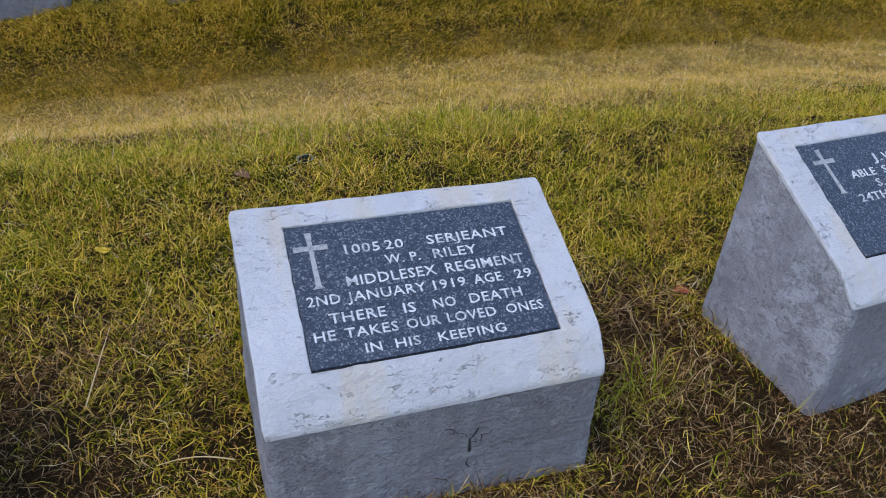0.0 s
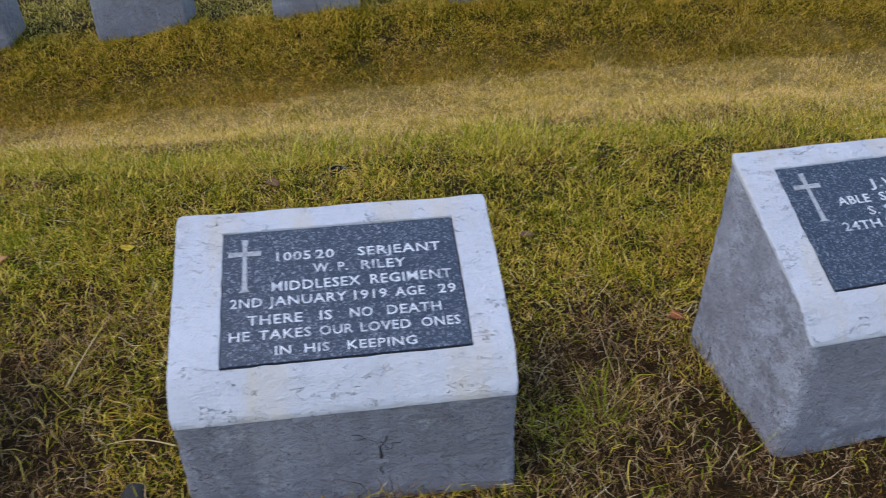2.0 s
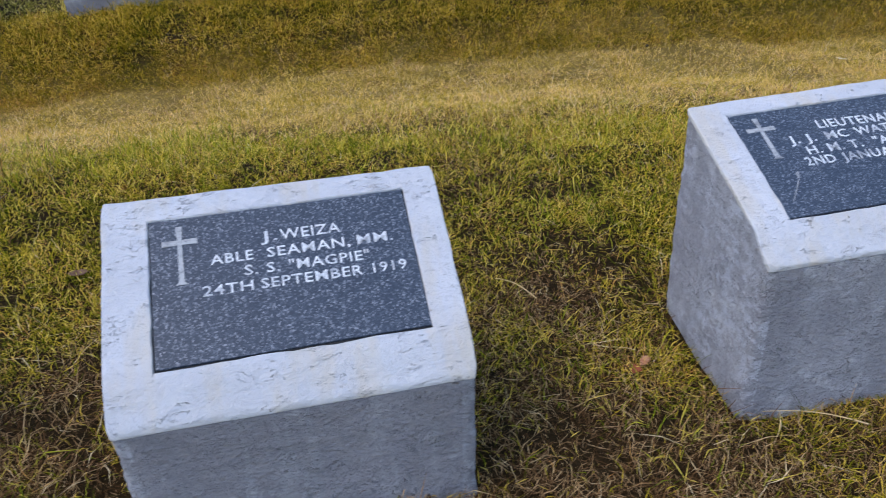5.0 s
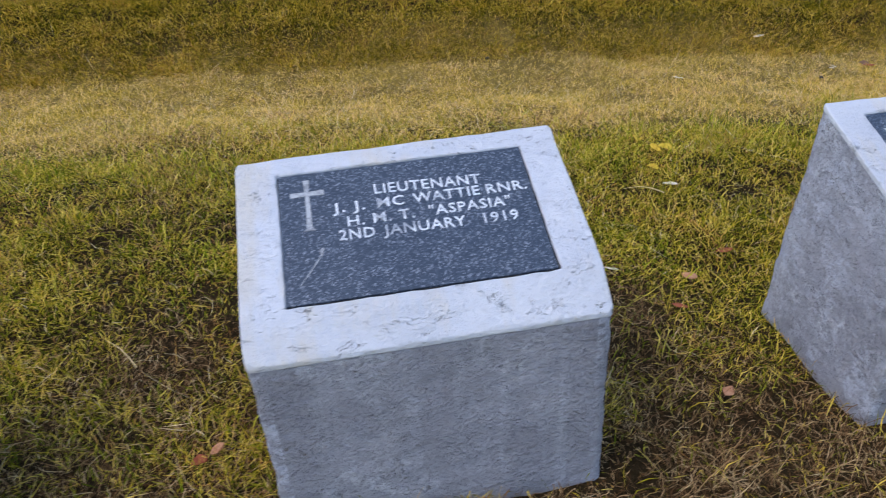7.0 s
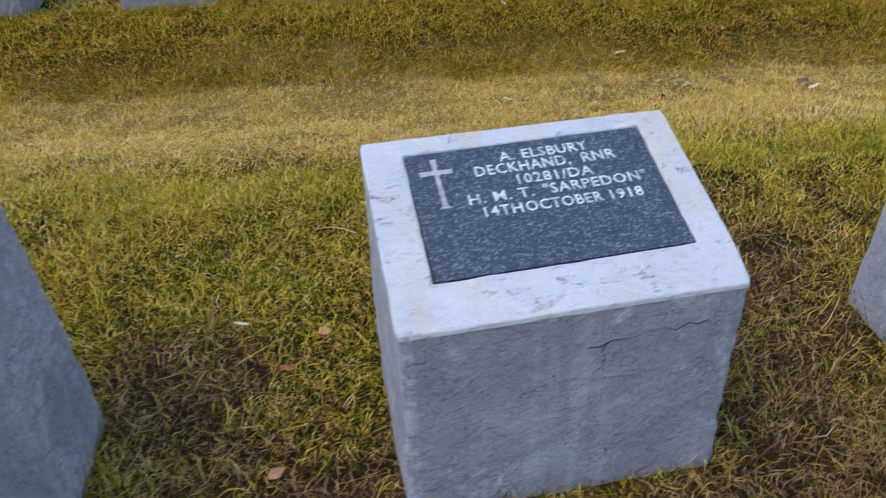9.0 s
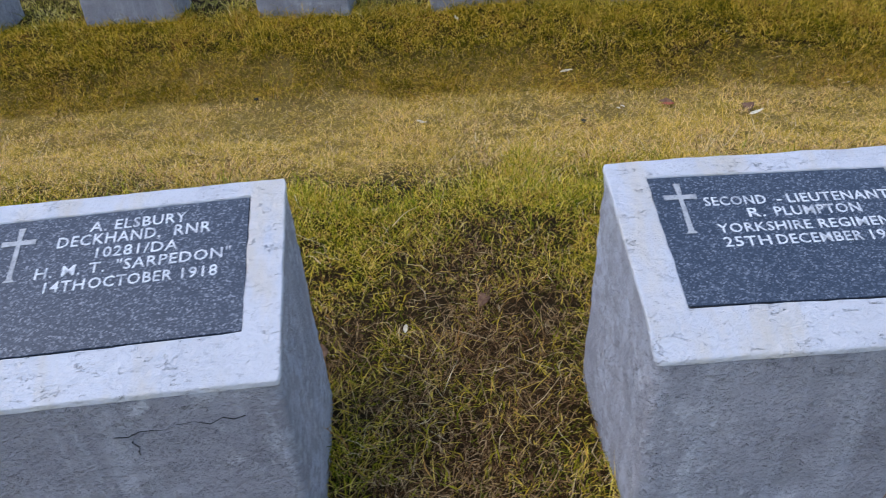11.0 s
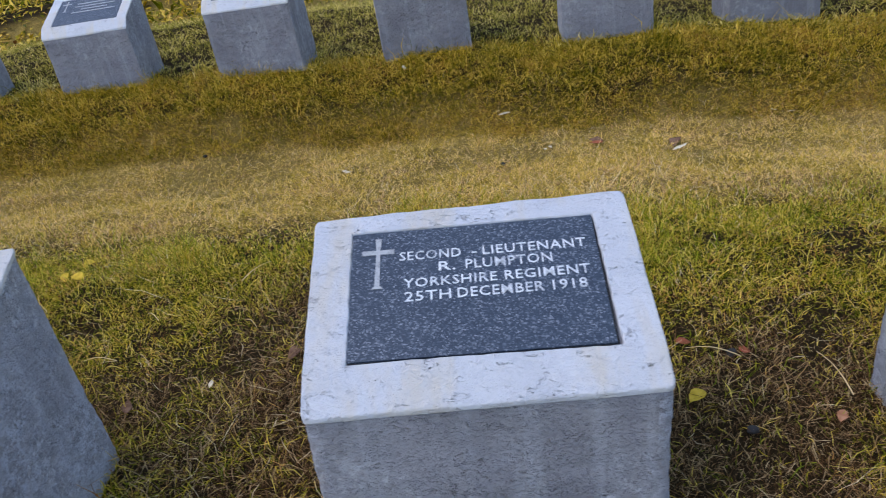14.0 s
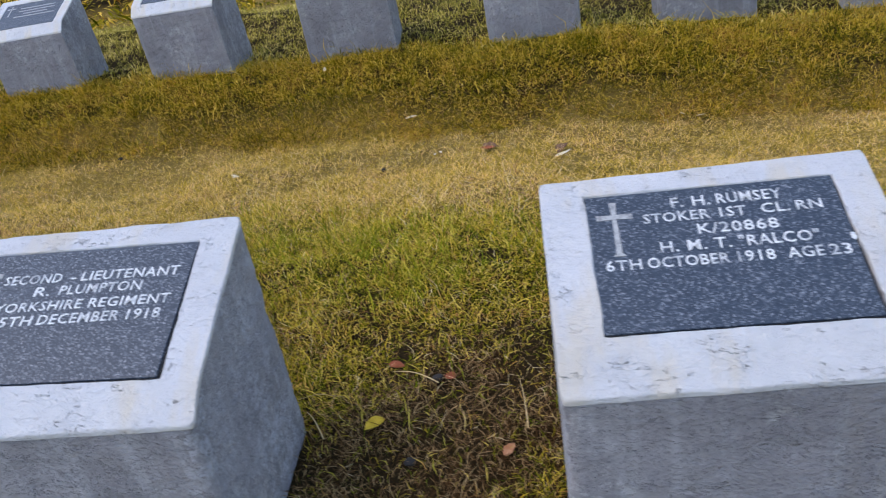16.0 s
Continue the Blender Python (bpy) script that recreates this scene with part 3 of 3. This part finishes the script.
DECKHAND_TEXT = [
    (0.156, -0.012, 0.082, [("A.", 0.379, 0.443), ("ELSBURY", 0.476, 0.752)]),
    (0.255, -0.008, 0.087, [("DECKHAND,", 0.265, 0.658), ("RNR", 0.711, 0.851)]),
    (0.353, 0.011, 0.082, [("10281/DA", 0.421, 0.731)]),
    (0.475, -0.017, 0.082, [("H. M. T.", 0.207, 0.465), ('"SARPEDON"', 0.508, 0.934)]),
    (0.577, 0.007, 0.081, [("14TH", 0.252, 0.401), ("OCTOBER", 0.415, 0.723), ("1918", 0.758, 0.890)]),
]
LIEUTENANT_TEXT = [
    (0.261, 0.004, 0.076, [("SECOND", 0.202, 0.451), ("-", 0.494, 0.515), ("LIEUTENANT", 0.539, 0.951)]),
    (0.368, -0.006, 0.077, [("R.", 0.360, 0.426), ("PLUMPTON", 0.467, 0.811)]),
    (0.480, -0.005, 0.074, [("YORKSHIRE", 0.219, 0.588), ("REGIMENT", 0.618, 0.949)]),
    (0.586, -0.004, 0.077, [("25TH", 0.224, 0.405), ("DECEMBER", 0.430, 0.764), ("1918", 0.797, 0.929)]),
]
STOKER_TEXT = [
    (0.146, -0.003, 0.081, [("F. H.", 0.349, 0.504), ("RUMSEY", 0.531, 0.784)]),
    (0.250, -0.006, 0.075, [("STOKER", 0.227, 0.490), ("1ST", 0.530, 0.632), ("CL.", 0.691, 0.799), ("RN", 0.826, 0.922)]),
    (0.349, 0.017, 0.078, [("K/20868", 0.431, 0.738)]),
    (0.470, 0.001, 0.080, [("H. M. T.", 0.274, 0.543), ('"RALCO"', 0.574, 0.872)]),
    (0.571, 0.012, 0.077, [("6TH", 0.052, 0.190), ("OCTOBER", 0.213, 0.521), ("1918", 0.554, 0.690), ("AGE", 0.736, 0.868), ("23", 0.887, 0.966)]),
]
INSCRIPTIONS = [SERJEANT_TEXT, SEAMAN_TEXT, OFFICER_TEXT, DECKHAND_TEXT, LIEUTENANT_TEXT, STOKER_TEXT]
LABELS = [
    "low grey concrete grave marker with cracked white top and seven-line plaque",
    "low grey concrete grave marker with white top, merchant seaman's plaque",
    "low grey concrete grave marker with white top, naval officer's plaque",
    "low grey concrete grave marker with stained white top and crazed front",
    "low grey concrete grave marker with white top, army officer's plaque",
    "low grey concrete grave marker with white top, stoker's plaque",
]
# factor on the body colour of each near marker
BODY_TONE = [0.76, 0.88, 1.0, 1.0, 1.0, 0.95]
footprints = []
for k, (cx, cy, top, yaw, roll, depth, bend_drop, bend, front_drop, width, *span) in enumerate(MARKERS):
    low = float(height(cx, cy - depth)) - 0.07
    ob = grave_marker((depth, bend_drop, bend, front_drop, width), span, low - top, k, INSCRIPTIONS[k], cuts=41, skew=SKEW[k])
    ob.matrix_world = pose(cx, cy, top, 0, -roll, yaw)
    next(c for c in ob.children if c.name.startswith("body")).color = (*grey(BODY_TONE[k]), 1)
    tagged(ob, LABELS[k], "grave marker", "grave markers in the near row")
    footprints.append((cx, cy, yaw, depth, width))

# the next marker of the row, just out of reach
low = float(height(-0.78, 0.85)) - 0.07
ob = grave_marker((0.345, 0.118, 0.30, 0.175, 0.57), (0.045, 0.30, 0.43, 0.0), low - 0.56, 12, bars=4)
ob.matrix_world = pose(-0.78, 1.165, 0.56, 0, 0, 1)
tagged(ob, "low grey concrete grave marker at the end of the near row", "grave marker", "grave markers in the near row")
footprints.append((-0.78, 1.165, 1, 0.345, 0.57))

# the row behind, on the next terrace
FAR = [-1.93, -0.85, 0.20, 1.327, 2.396, 3.435, 4.435, 5.55, 6.54, 7.56, 8.60]
FAR_YAW = [1, -2, 2, 0, 1.5, -2, 3, -1, 1.5, 0, -2]
FAR_FRONT = [0.40, 0.42, 0.38, 0.42, 0.36, 0.41, 0.46, 0.42, 0.40, 0.42, 0.40]   # height of the front faces
rng = random.Random(7)
for k, (cx, yaw) in enumerate(zip(FAR, FAR_YAW)):
    depth, width = 0.355, 0.54
    cy = float(np.interp(cx, [1.3, 3.5, 4.5, 5.6, 6.5], [4.81, 4.81, 4.85, 4.90, 5.00])) + depth
    g = float(height(cx, cy - depth))
    top = g + 0.172 + FAR_FRONT[k]
    ob = grave_marker((depth, 0.115, 0.302, 0.172, width), (0.045, 0.30, 0.42, 0.0), g - 0.07 - top, 20 + k, bars=4)
    # a random tone for each body of this row
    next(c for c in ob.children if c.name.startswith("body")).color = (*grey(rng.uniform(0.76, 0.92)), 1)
    ob.matrix_world = pose(cx, cy, top, 0, 0, yaw)
    tagged(ob, "weathered grey concrete grave marker with white top on the bank", "grave marker", "grave markers in the row behind")
    footprints.append((cx, cy, yaw, depth, width))

# ---------------------------------------------------------------- grass
gen = np.random.default_rng(11)


TUBE_AT = (0.281, 2.151)


def clear_of_markers(x, y, margin=0.0):
    keep = np.ones(len(x), bool)
    for cx, cy, yaw, depth, width in footprints:
        a = radians(yaw)
        dx, dy = x - cx, y - cy
        lx, ly = dx * math.cos(a) + dy * math.sin(a), -dx * math.sin(a) + dy * math.cos(a)
        keep &= ~((np.abs(lx) < width / 2 - margin) & (ly < -margin) & (ly > -depth + margin))
    return keep & (np.hypot(x - TUBE_AT[0], y - TUBE_AT[1] + 0.02) > 0.034)


def blades(name, count, box, chosen, length, width, lean, mat, label, tuft=12, spread=0.016, curl=(0.3, 1.1), lift=0.0, droop=0.0):
    """Loose blades in small tufts, each of its own length, lean and curl, as one carpet."""
    tufts = count // tuft
    cx, cy = gen.uniform(box[0], box[1], tufts), gen.uniform(box[2], box[3], tufts)
    clump = 0.5 * vnoise(cx * 5, cy * 5, 8) + 0.5 * vnoise(cx * 13, cy * 13, 18)
    size = gen.lognormal(0, 0.3, tufts) * (0.35 + 1.3 * clump)
    which = np.repeat(np.arange(tufts), tuft)
    n = len(which)
    ox, oy = gen.normal(0, spread, n), gen.normal(0, spread, n)
    x, y = cx[which] + ox, cy[which] + oy
    gaps = np.clip(-0.20 + 2.4 * (0.55 * vnoise(x * 11, y * 11, 19) + 0.45 * vnoise(x * 27, y * 27, 20)), 0.22, 1)
    keep = clear_of_markers(x, y, 0.004) & (gen.random(n) < chosen(x, y, along(y, x)) * gaps)
    x, y, ox, oy, which = x[keep], y[keep], ox[keep], oy[keep], which[keep]
    n = len(x)
    z = sheet_height(x, y) - 0.003 + lift * gen.random(n)
    L = length * gen.lognormal(0, 0.33, n) * size[which]
    W = width * gen.uniform(0.6, 1.4, n)
    az = np.arctan2(oy - droop * spread, ox) + gen.normal(0, 0.9, n)
    th = np.clip(gen.normal(lean, 0.35, n), 0.05, 1.5)
    bend = gen.uniform(curl[0], curl[1], n)
    az2 = az + gen.normal(0, 0.7, n)
    dx, dy, ex, ey = np.cos(az), np.sin(az), np.cos(az2), np.sin(az2)
    spin = az + 1.57 + gen.normal(0, 0.5, n)
    sx, sy = np.cos(spin), np.sin(spin)
    th2 = np.minimum(th + bend, 1.75)
    mx, my, mz = x + dx * np.sin(th) * L * 0.5, y + dy * np.sin(th) * L * 0.5, z + np.cos(th) * L * 0.5
    tx, ty, tz = mx + ex * np.sin(th2) * L * 0.5, my + ey * np.sin(th2) * L * 0.5, mz + np.cos(th2) * L * 0.5
    co = np.empty((n, 4, 3), np.float32)
    h = W / 2
    co[:, 0] = np.stack([x, y, z], -1)
    co[:, 1] = np.stack([mx + sx * h, my + sy * h, mz], -1)
    co[:, 2] = np.stack([mx - sx * h, my - sy * h, mz], -1)
    co[:, 3] = np.stack([tx, ty, tz], -1)
    first = np.arange(n, dtype=np.int32)[:, None] * 4
    loops = (first + np.array([[0, 1, 2, 2, 1, 3]], np.int32)).ravel()
    me = bpy.data.meshes.new(name)
    me.vertices.add(n * 4)
    me.loops.add(n * 6)
    me.polygons.add(n * 2)
    me.vertices.foreach_set("co", co.ravel())
    me.loops.foreach_set("vertex_index", loops)
    me.polygons.foreach_set("loop_start", np.arange(n * 2, dtype=np.int32) * 3)
    me.update(calc_edges=True)
    me.materials.append(mat)
    return tagged(new(name, me), label, "grass", kind="stuff")


# withered spots: x, y, radius; the one at (1.95, 1.00) also paints in shade
SPOTS = [(-0.41, 1.14, 0.33), (0.78, 1.06, 0.22), (1.93, 1.34, 0.28), (3.05, 1.16, 0.26), (3.38, 1.09, 0.16), (4.18, 1.06, 0.26),
         (4.28, 1.96, 0.20), (4.25, 1.44, 0.24), (5.31, 1.30, 0.24), (5.48, 1.51, 0.28), (3.90, 1.62, 0.16), (2.95, 0.79, 0.3), (0.22, 0.66, 0.2), (1.32, 0.70, 0.25), (4.30, 1.72, 0.26), (-0.45, 0.85, 0.35), (0.95, 1.25, 0.16), (1.95, 1.00, 0.26), (2.98, 1.45, 0.18)]


def withered(x, y):
    w = np.zeros(len(x))
    for sx, sy, r in SPOTS:
        w = np.maximum(w, np.clip(1.5 - np.hypot(x - sx, y - sy) / r, 0, 1))
    return np.clip(w * 0.85 * (0.5 + vnoise(x * 7, y * 7, 31)) + 0.55 * np.clip(vnoise(x * 2.1, y * 2.1, 23) - 0.62, 0, 1) * 2.5 + 0.7 * np.clip((1.02 - y + 0.06 * x) / 0.3, 0, 1), 0, 0.92)


def on_lawn(x, y, p):
    edge = 1.98 + 0.5 * (vnoise(x * 1.5, y * 1.5, 21) - 0.5) + 0.25 * (vnoise(x * 6, y * 6, 22) - 0.5)
    thin = np.clip((edge - p) / 0.25, 0, 1)
    return np.where(p > 3.7, 1, thin) * (1 - withered(x, y))


def on_far_lawn(x, y, p):
    return np.clip(0.55 + 0.7 * vnoise(x * 3, y * 3, 37), 0, 1) * ((p > 3.7) | (p < 2.0))


def on_withered(x, y, p):
    return np.clip(withered(x, y) + 0.12, 0, 1) * (p < 2.1)


def on_path(x, y, p):
    return np.clip((p - 1.60) / 0.4, 0, 1) * np.clip((3.62 - p) / 0.2, 0, 1) * np.clip((vnoise(x * 3, y * 3, 24) + 0.4), 0.45, 1)


def on_bank(x, y, p):
    wav = 0.25 * (vnoise(x * 2.5, y * 0 + 1, 25) - 0.5) + 0.2 * (vnoise(x * 9, y * 9, 26) - 0.5)
    return np.clip((p - 3.17 + 0.6 * wav) / 0.08, 0, 1) + (p < 0.12)


LUSHER = [(5.22, 2.12, 0.17), (5.12, 2.38, 0.14), (-0.68, 1.79, 0.28), (0.92, 2.54, 0.30), (0.02, 2.64, 0.30), (2.05, 1.84, 0.22), (-0.33, 2.39, 0.25), (1.07, 1.79, 0.15), (6.30, 2.54, 0.25), (0.72, 0.99, 0.10), (3.05, 1.69, 0.16), (5.05, 0.84, 0.1), (4.02, 1.10, 0.06)]


def on_lush(x, y, p):
    w = np.zeros(len(x))
    for k, (sx, sy, r) in enumerate(LUSHER):
        w = np.maximum(w, (1.0 if k < 2 else 0.5) * np.clip(1.5 - np.hypot(x - sx, y - sy) / r, 0, 1))
    band = 0.30 * np.clip(1 - np.abs(p - 1.60) / 0.40, 0, 1)
    return np.maximum(w * 0.85, band) * (0.3 + 0.9 * vnoise(x * 4, y * 4, 33)) + 0.07 * np.clip(3 * vnoise(x * 3.3, y * 3.3, 35) - 1.2, 0, 1)


def anywhere(x, y, p):
    return 0.4 + 0.6 * (vnoise(x * 2.7, y * 2.7, 27) > 0.45)


NEAR = (-1.2, 7.3, 0.45, 3.05)
blades("lawn_grass", 930000, NEAR, on_lawn, 0.030, 0.0021, 0.92, LAWN, "short uneven olive-green lawn grass in small tufts", curl=(0.1, 0.9))
blades("withered_grass", 720000, NEAR, on_withered, 0.036, 0.0017, 1.02, DEAD, "withered brown matted grass between the markers", tuft=6, spread=0.022, curl=(0.1, 0.8))
blades("lush_grass", 360000, NEAR, on_lush, 0.044, 0.0026, 0.65, LUSH, "fresh green grass tufts in the lawn", tuft=14, spread=0.02, curl=(0.1, 0.8))
blades("straw", 20000, (-1.2, 7.3, 0.6, 4.4), anywhere, 0.055, 0.0016, 1.30, STRAW, "loose pale dry stalks lying on the grass", tuft=1, curl=(0.0, 0.25), lift=0.018)
blades("path_grass", 460000, (-2.0, 8.2, 2.3, 4.5), on_path, 0.028, 0.0028, 1.25, DRY, "trodden straw-coloured dry grass along the path", tuft=6, spread=0.022, curl=(0.0, 0.4), lift=0.008)
blades("bank_grass", 290000, (-2.8, 9.2, 4.0, 5.0), on_bank, 0.050, 0.0033, 0.90, BANK, "dark matted grass on the terrace bank", tuft=12, spread=0.025, droop=0.9)
blades("far_lawn_grass", 200000, (-3.5, 10.0, 4.78, 6.8), on_far_lawn, 0.042, 0.0050, 0.95, PALE, "pale green grass between the markers behind", tuft=9, spread=0.03)


def beyond(x, y, p):
    """The rest of the terraces, out of the walker's reach."""
    near = (x > NEAR[0]) & (x < NEAR[1]) & (y > NEAR[2]) & (y < NEAR[3])
    middle = (x > -2.0) & (x < 8.2) & (y > 2.9) & (y < 4.7)
    behind = (x > -3.0) & (x < 9.5) & (y > 4.5) & (y < 7.2)
    return np.where(near | middle | behind, 0.0, 1.0)


blades("rough_grass", 120000, (-7, 13, -4.5, 10.5), beyond, 0.110, 0.034, 1.15, BANK, "rough grass on the terraces all round", tuft=6, spread=0.07, lift=0.02)

# ---------------------------------------------------------------- small things on the grass
LEAVES = {
    "yellow": leaf_material("yellow_leaf", (0.52, 0.33, 0.02), (0.74, 0.51, 0.06)),
    "orange": leaf_material("orange_leaf", (0.40, 0.16, 0.07), (0.58, 0.30, 0.17)),
    "red": leaf_material("red_leaf", (0.26, 0.06, 0.03), (0.42, 0.13, 0.06)),
    "brown": leaf_material("brown_leaf", (0.12, 0.06, 0.035), (0.26, 0.15, 0.09)),
    "pale": leaf_material("pale_leaf", (0.62, 0.52, 0.34), (0.82, 0.74, 0.56)),
}
STONE = letter_paint("dark_stone", (0.008, 0.007, 0.006), (0.026, 0.022, 0.019))
TUBE = letter_paint("grey_tube", (0.12, 0.13, 0.14), (0.24, 0.25, 0.26))
TUBE_SHADE = letter_paint("tube_shade", (0.006, 0.006, 0.006), (0.012, 0.012, 0.012))
pick = random.Random(5)
LEAF_LABELS = {
    "yellow": "bright yellow fallen leaf lying on the grass", "orange": "pale orange-pink fallen leaf lying on the grass",
    "red": "dull red curled fallen leaf among the grass", "brown": "dark brown shrivelled fallen leaf on the grass",
    "pale": "small bleached dry leaf scrap on the ground",
}


def fallen_leaf(kind, x, y, length, slim=0.55):
    """A curled leaf with a pointed tip, and its stalk."""
    root = new("fallen_leaf")
    bm = bmesh.new()
    rows, cup, sag = 8, pick.uniform(0.1, 0.5), pick.uniform(-0.25, 0.35)
    ring = []
    for i in range(rows + 1):
        t = i / rows
        half = length * slim * 0.5 * math.sin(math.pi * t ** 0.8) ** 0.8 * (1 + pick.uniform(-0.12, 0.12)) + 0.0002
        zc = length * sag * (t - 0.5) ** 2
        ring.append([bm.verts.new((k * half, (t - 0.5) * length, zc + abs(k) * half * cup + pick.uniform(-0.0006, 0.0006))) for k in (-1, -0.5, 0, 0.5, 1)])
    for a, b in zip(ring, ring[1:]):
        for k in range(4):
            bm.faces.new((a[k], a[k + 1], b[k + 1], b[k]))
    made = bmesh.ops.extrude_face_region(bm, geom=bm.faces[:])
    for g in made["geom"]:
        if isinstance(g, bmesh.types.BMVert):
            g.co.z += 0.0005
    bmesh.ops.recalc_face_normals(bm, faces=bm.faces[:])
    part("blade", bm, LEAVES[kind], root, "", True)
    bm = bmesh.new()
    bmesh.ops.create_cone(bm, cap_ends=True, segments=5, radius1=0.0007, radius2=0.0004, depth=length * 0.35)
    bm.transform(Matrix.Translation((0, -length * 0.62, length * sag * 0.3)) @ Matrix.Rotation(radians(84), 4, "X"))
    part("stalk", bm, LEAVES["brown"], root)
    tilt = pick.uniform(-14, 14)
    root.matrix_world = pose(x, y, float(height(x, y)) + 0.017, tilt, pick.uniform(-14, 14), pick.uniform(0, 360))
    return tagged(root, LEAF_LABELS[kind], "leaf", kind + " leaves on the grass")


FALLEN = {
    "yellow": [(-0.284, 1.733, 0.055), (3.435, 2.413, 0.055), (3.382, 2.152, 0.062), (3.436, 2.264, 0.052), (5.237, 1.511, 0.050), (3.473, 2.272, 0.060)],
    "orange": [(-0.601, 1.720, 0.045), (3.251, 1.578, 0.050), (5.517, 1.455, 0.038), (2.103, 1.174, 0.035), (3.158, 1.172, 0.040)],
    "red": [(1.059, 1.272, 0.045), (3.403, 1.686, 0.050), (2.072, 1.146, 0.035), (5.381, 1.667, 0.038), (5.252, 1.709, 0.040), (3.171, 1.453, 0.040), (5.303, 3.709, 0.070)],
    "brown": [(0.083, 2.062, 0.060), (3.910, 1.615, 0.045), (4.298, 1.766, 0.050), (5.649, 3.586, 0.100), (5.308, 3.752, 0.070), (0.792, 1.687, 0.050)],
    "pale": [(4.877, 4.138, 0.070), (6.246, 4.042, 0.045), (6.331, 4.027, 0.045), (4.121, 3.513, 0.040), (5.056, 3.669, 0.045), (4.321, 4.633, 0.060), (3.397, 2.047, 0.050), (3.060, 1.630, 0.040), (4.105, 1.677, 0.032), (4.106, 3.535, 0.040), (5.081, 3.694, 0.045), (5.655, 3.500, 0.080)],
}
for kind, places in FALLEN.items():
    for x, y, length in places:
        fallen_leaf(kind, x, y, length, 0.32 if kind == "pale" else pick.uniform(0.5, 0.68))


def pebble(x, y, size, label):
    bm = bmesh.new()
    bmesh.ops.create_icosphere(bm, subdivisions=3, radius=0.5)
    for v in bm.verts:
        v.co *= 1 + 0.28 * noise.noise(v.co * 2.4 + Vector((x * 7, y * 5, 0)))
        v.co = Vector((v.co.x * size * 0.8, v.co.y * size * 0.6, v.co.z * size * 0.4))
    ob = new("stone", mesh_of("stone", bm, STONE, True))
    ob.matrix_world = pose(x, y, float(height(x, y)) + 0.014, 0, 0, pick.uniform(0, 360))
    return tagged(ob, label, "stone", "small dark stones")


for x, y, size in ((5.351, 1.662, 0.036), (3.240, 4.027, 0.034), (4.850, 3.455, 0.036), (5.324, 1.414, 0.034), (0.417, 1.629, 0.050), (-0.110, 0.890, 0.075)):
    pebble(x, y, size, "small dark stone half sunk in the grass")


def tube_stub(x, y):
    """The mouth of a short grey tube that lies in the grass."""
    root = new("tube_stub")
    bm = bmesh.new()
    n, outer, inner, length = 24, 0.030, 0.025, 0.07
    rings = [[bm.verts.new((r * math.cos(6.2832 * k / n), yy, r * math.sin(6.2832 * k / n))) for k in range(n)] for r, yy in ((outer, length), (outer, 0), (inner, 0), (inner, length * 0.9))]
    for a, b in zip(rings, rings[1:]):
        for k in range(n):
            bm.faces.new((a[k], a[(k + 1) % n], b[(k + 1) % n], b[k]))
    bmesh.ops.recalc_face_normals(bm, faces=bm.faces[:])
    part("wall", bm, TUBE, root, "scuffed grey tube wall", True)
    # flat black disc in the mouth, painted for the shade inside the tube
    bm = bmesh.new()
    bmesh.ops.create_circle(bm, cap_ends=True, segments=24, radius=0.0252)
    bm.transform(Matrix.Translation((0, 0.012, 0)) @ Matrix.Rotation(radians(90), 4, "X"))
    part("hollow", bm, TUBE_SHADE, root, "black disc painted for the shade inside")
    root.matrix_world = pose(x, y, float(height(x, y)) + 0.012, -25, 0, 4) @ Matrix.Diagonal((0.85, 1, 0.42, 1))
    return tagged(root, "short grey tube stub with a black mouth in the grass", "tube")


tube_stub(*TUBE_AT)


def stalk(x, y, length, turn, lift=0.03):
    """One long dry stalk with a slight bend and a seed head."""
    root = new("dry_stalk")
    bm = bmesh.new()
    rings = []
    for i in range(9):
        t = i / 8
        c = Vector((0.02 * length * math.sin(t * 3.0), (t - 0.5) * length, 0.012 * math.sin(t * 3.1)))
        rad = 0.0016 * (1 - 0.6 * t)
        rings.append([bm.verts.new(c + Vector((rad * math.cos(k * 1.257), 0, rad * math.sin(k * 1.257)))) for k in range(5)])
    for a, b in zip(rings, rings[1:]):
        for k in range(5):
            bm.faces.new((a[k], a[(k + 1) % 5], b[(k + 1) % 5], b[k]))
    part("stem", bm, STRAW, root, "", True)
    root.matrix_world = pose(x, y, float(height(x, y)) + lift, 0, 0, turn)
    return tagged(root, "long pale dry grass stalk lying on the lawn", "stalk", "dry stalks")


for x, y, length, turn in ((-0.278, 1.296, 0.24, -9), (-0.114, 0.997, 0.13, 80), (1.876, 1.465, 0.13, 40), (2.374, 0.952, 0.20, 70), (0.618, 1.285, 0.17, -12), (3.848, 1.972, 0.06, 50), (5.110, 1.506, 0.10, 35), (5.545, 1.573, 0.15, 8), (5.305, 1.649, 0.12, 68), (4.092, 2.190, 0.12, -35), (3.760, 1.799, 0.10, 85), (3.288, 1.994, 0.12, 70)):
    stalk(x, y, length, turn)
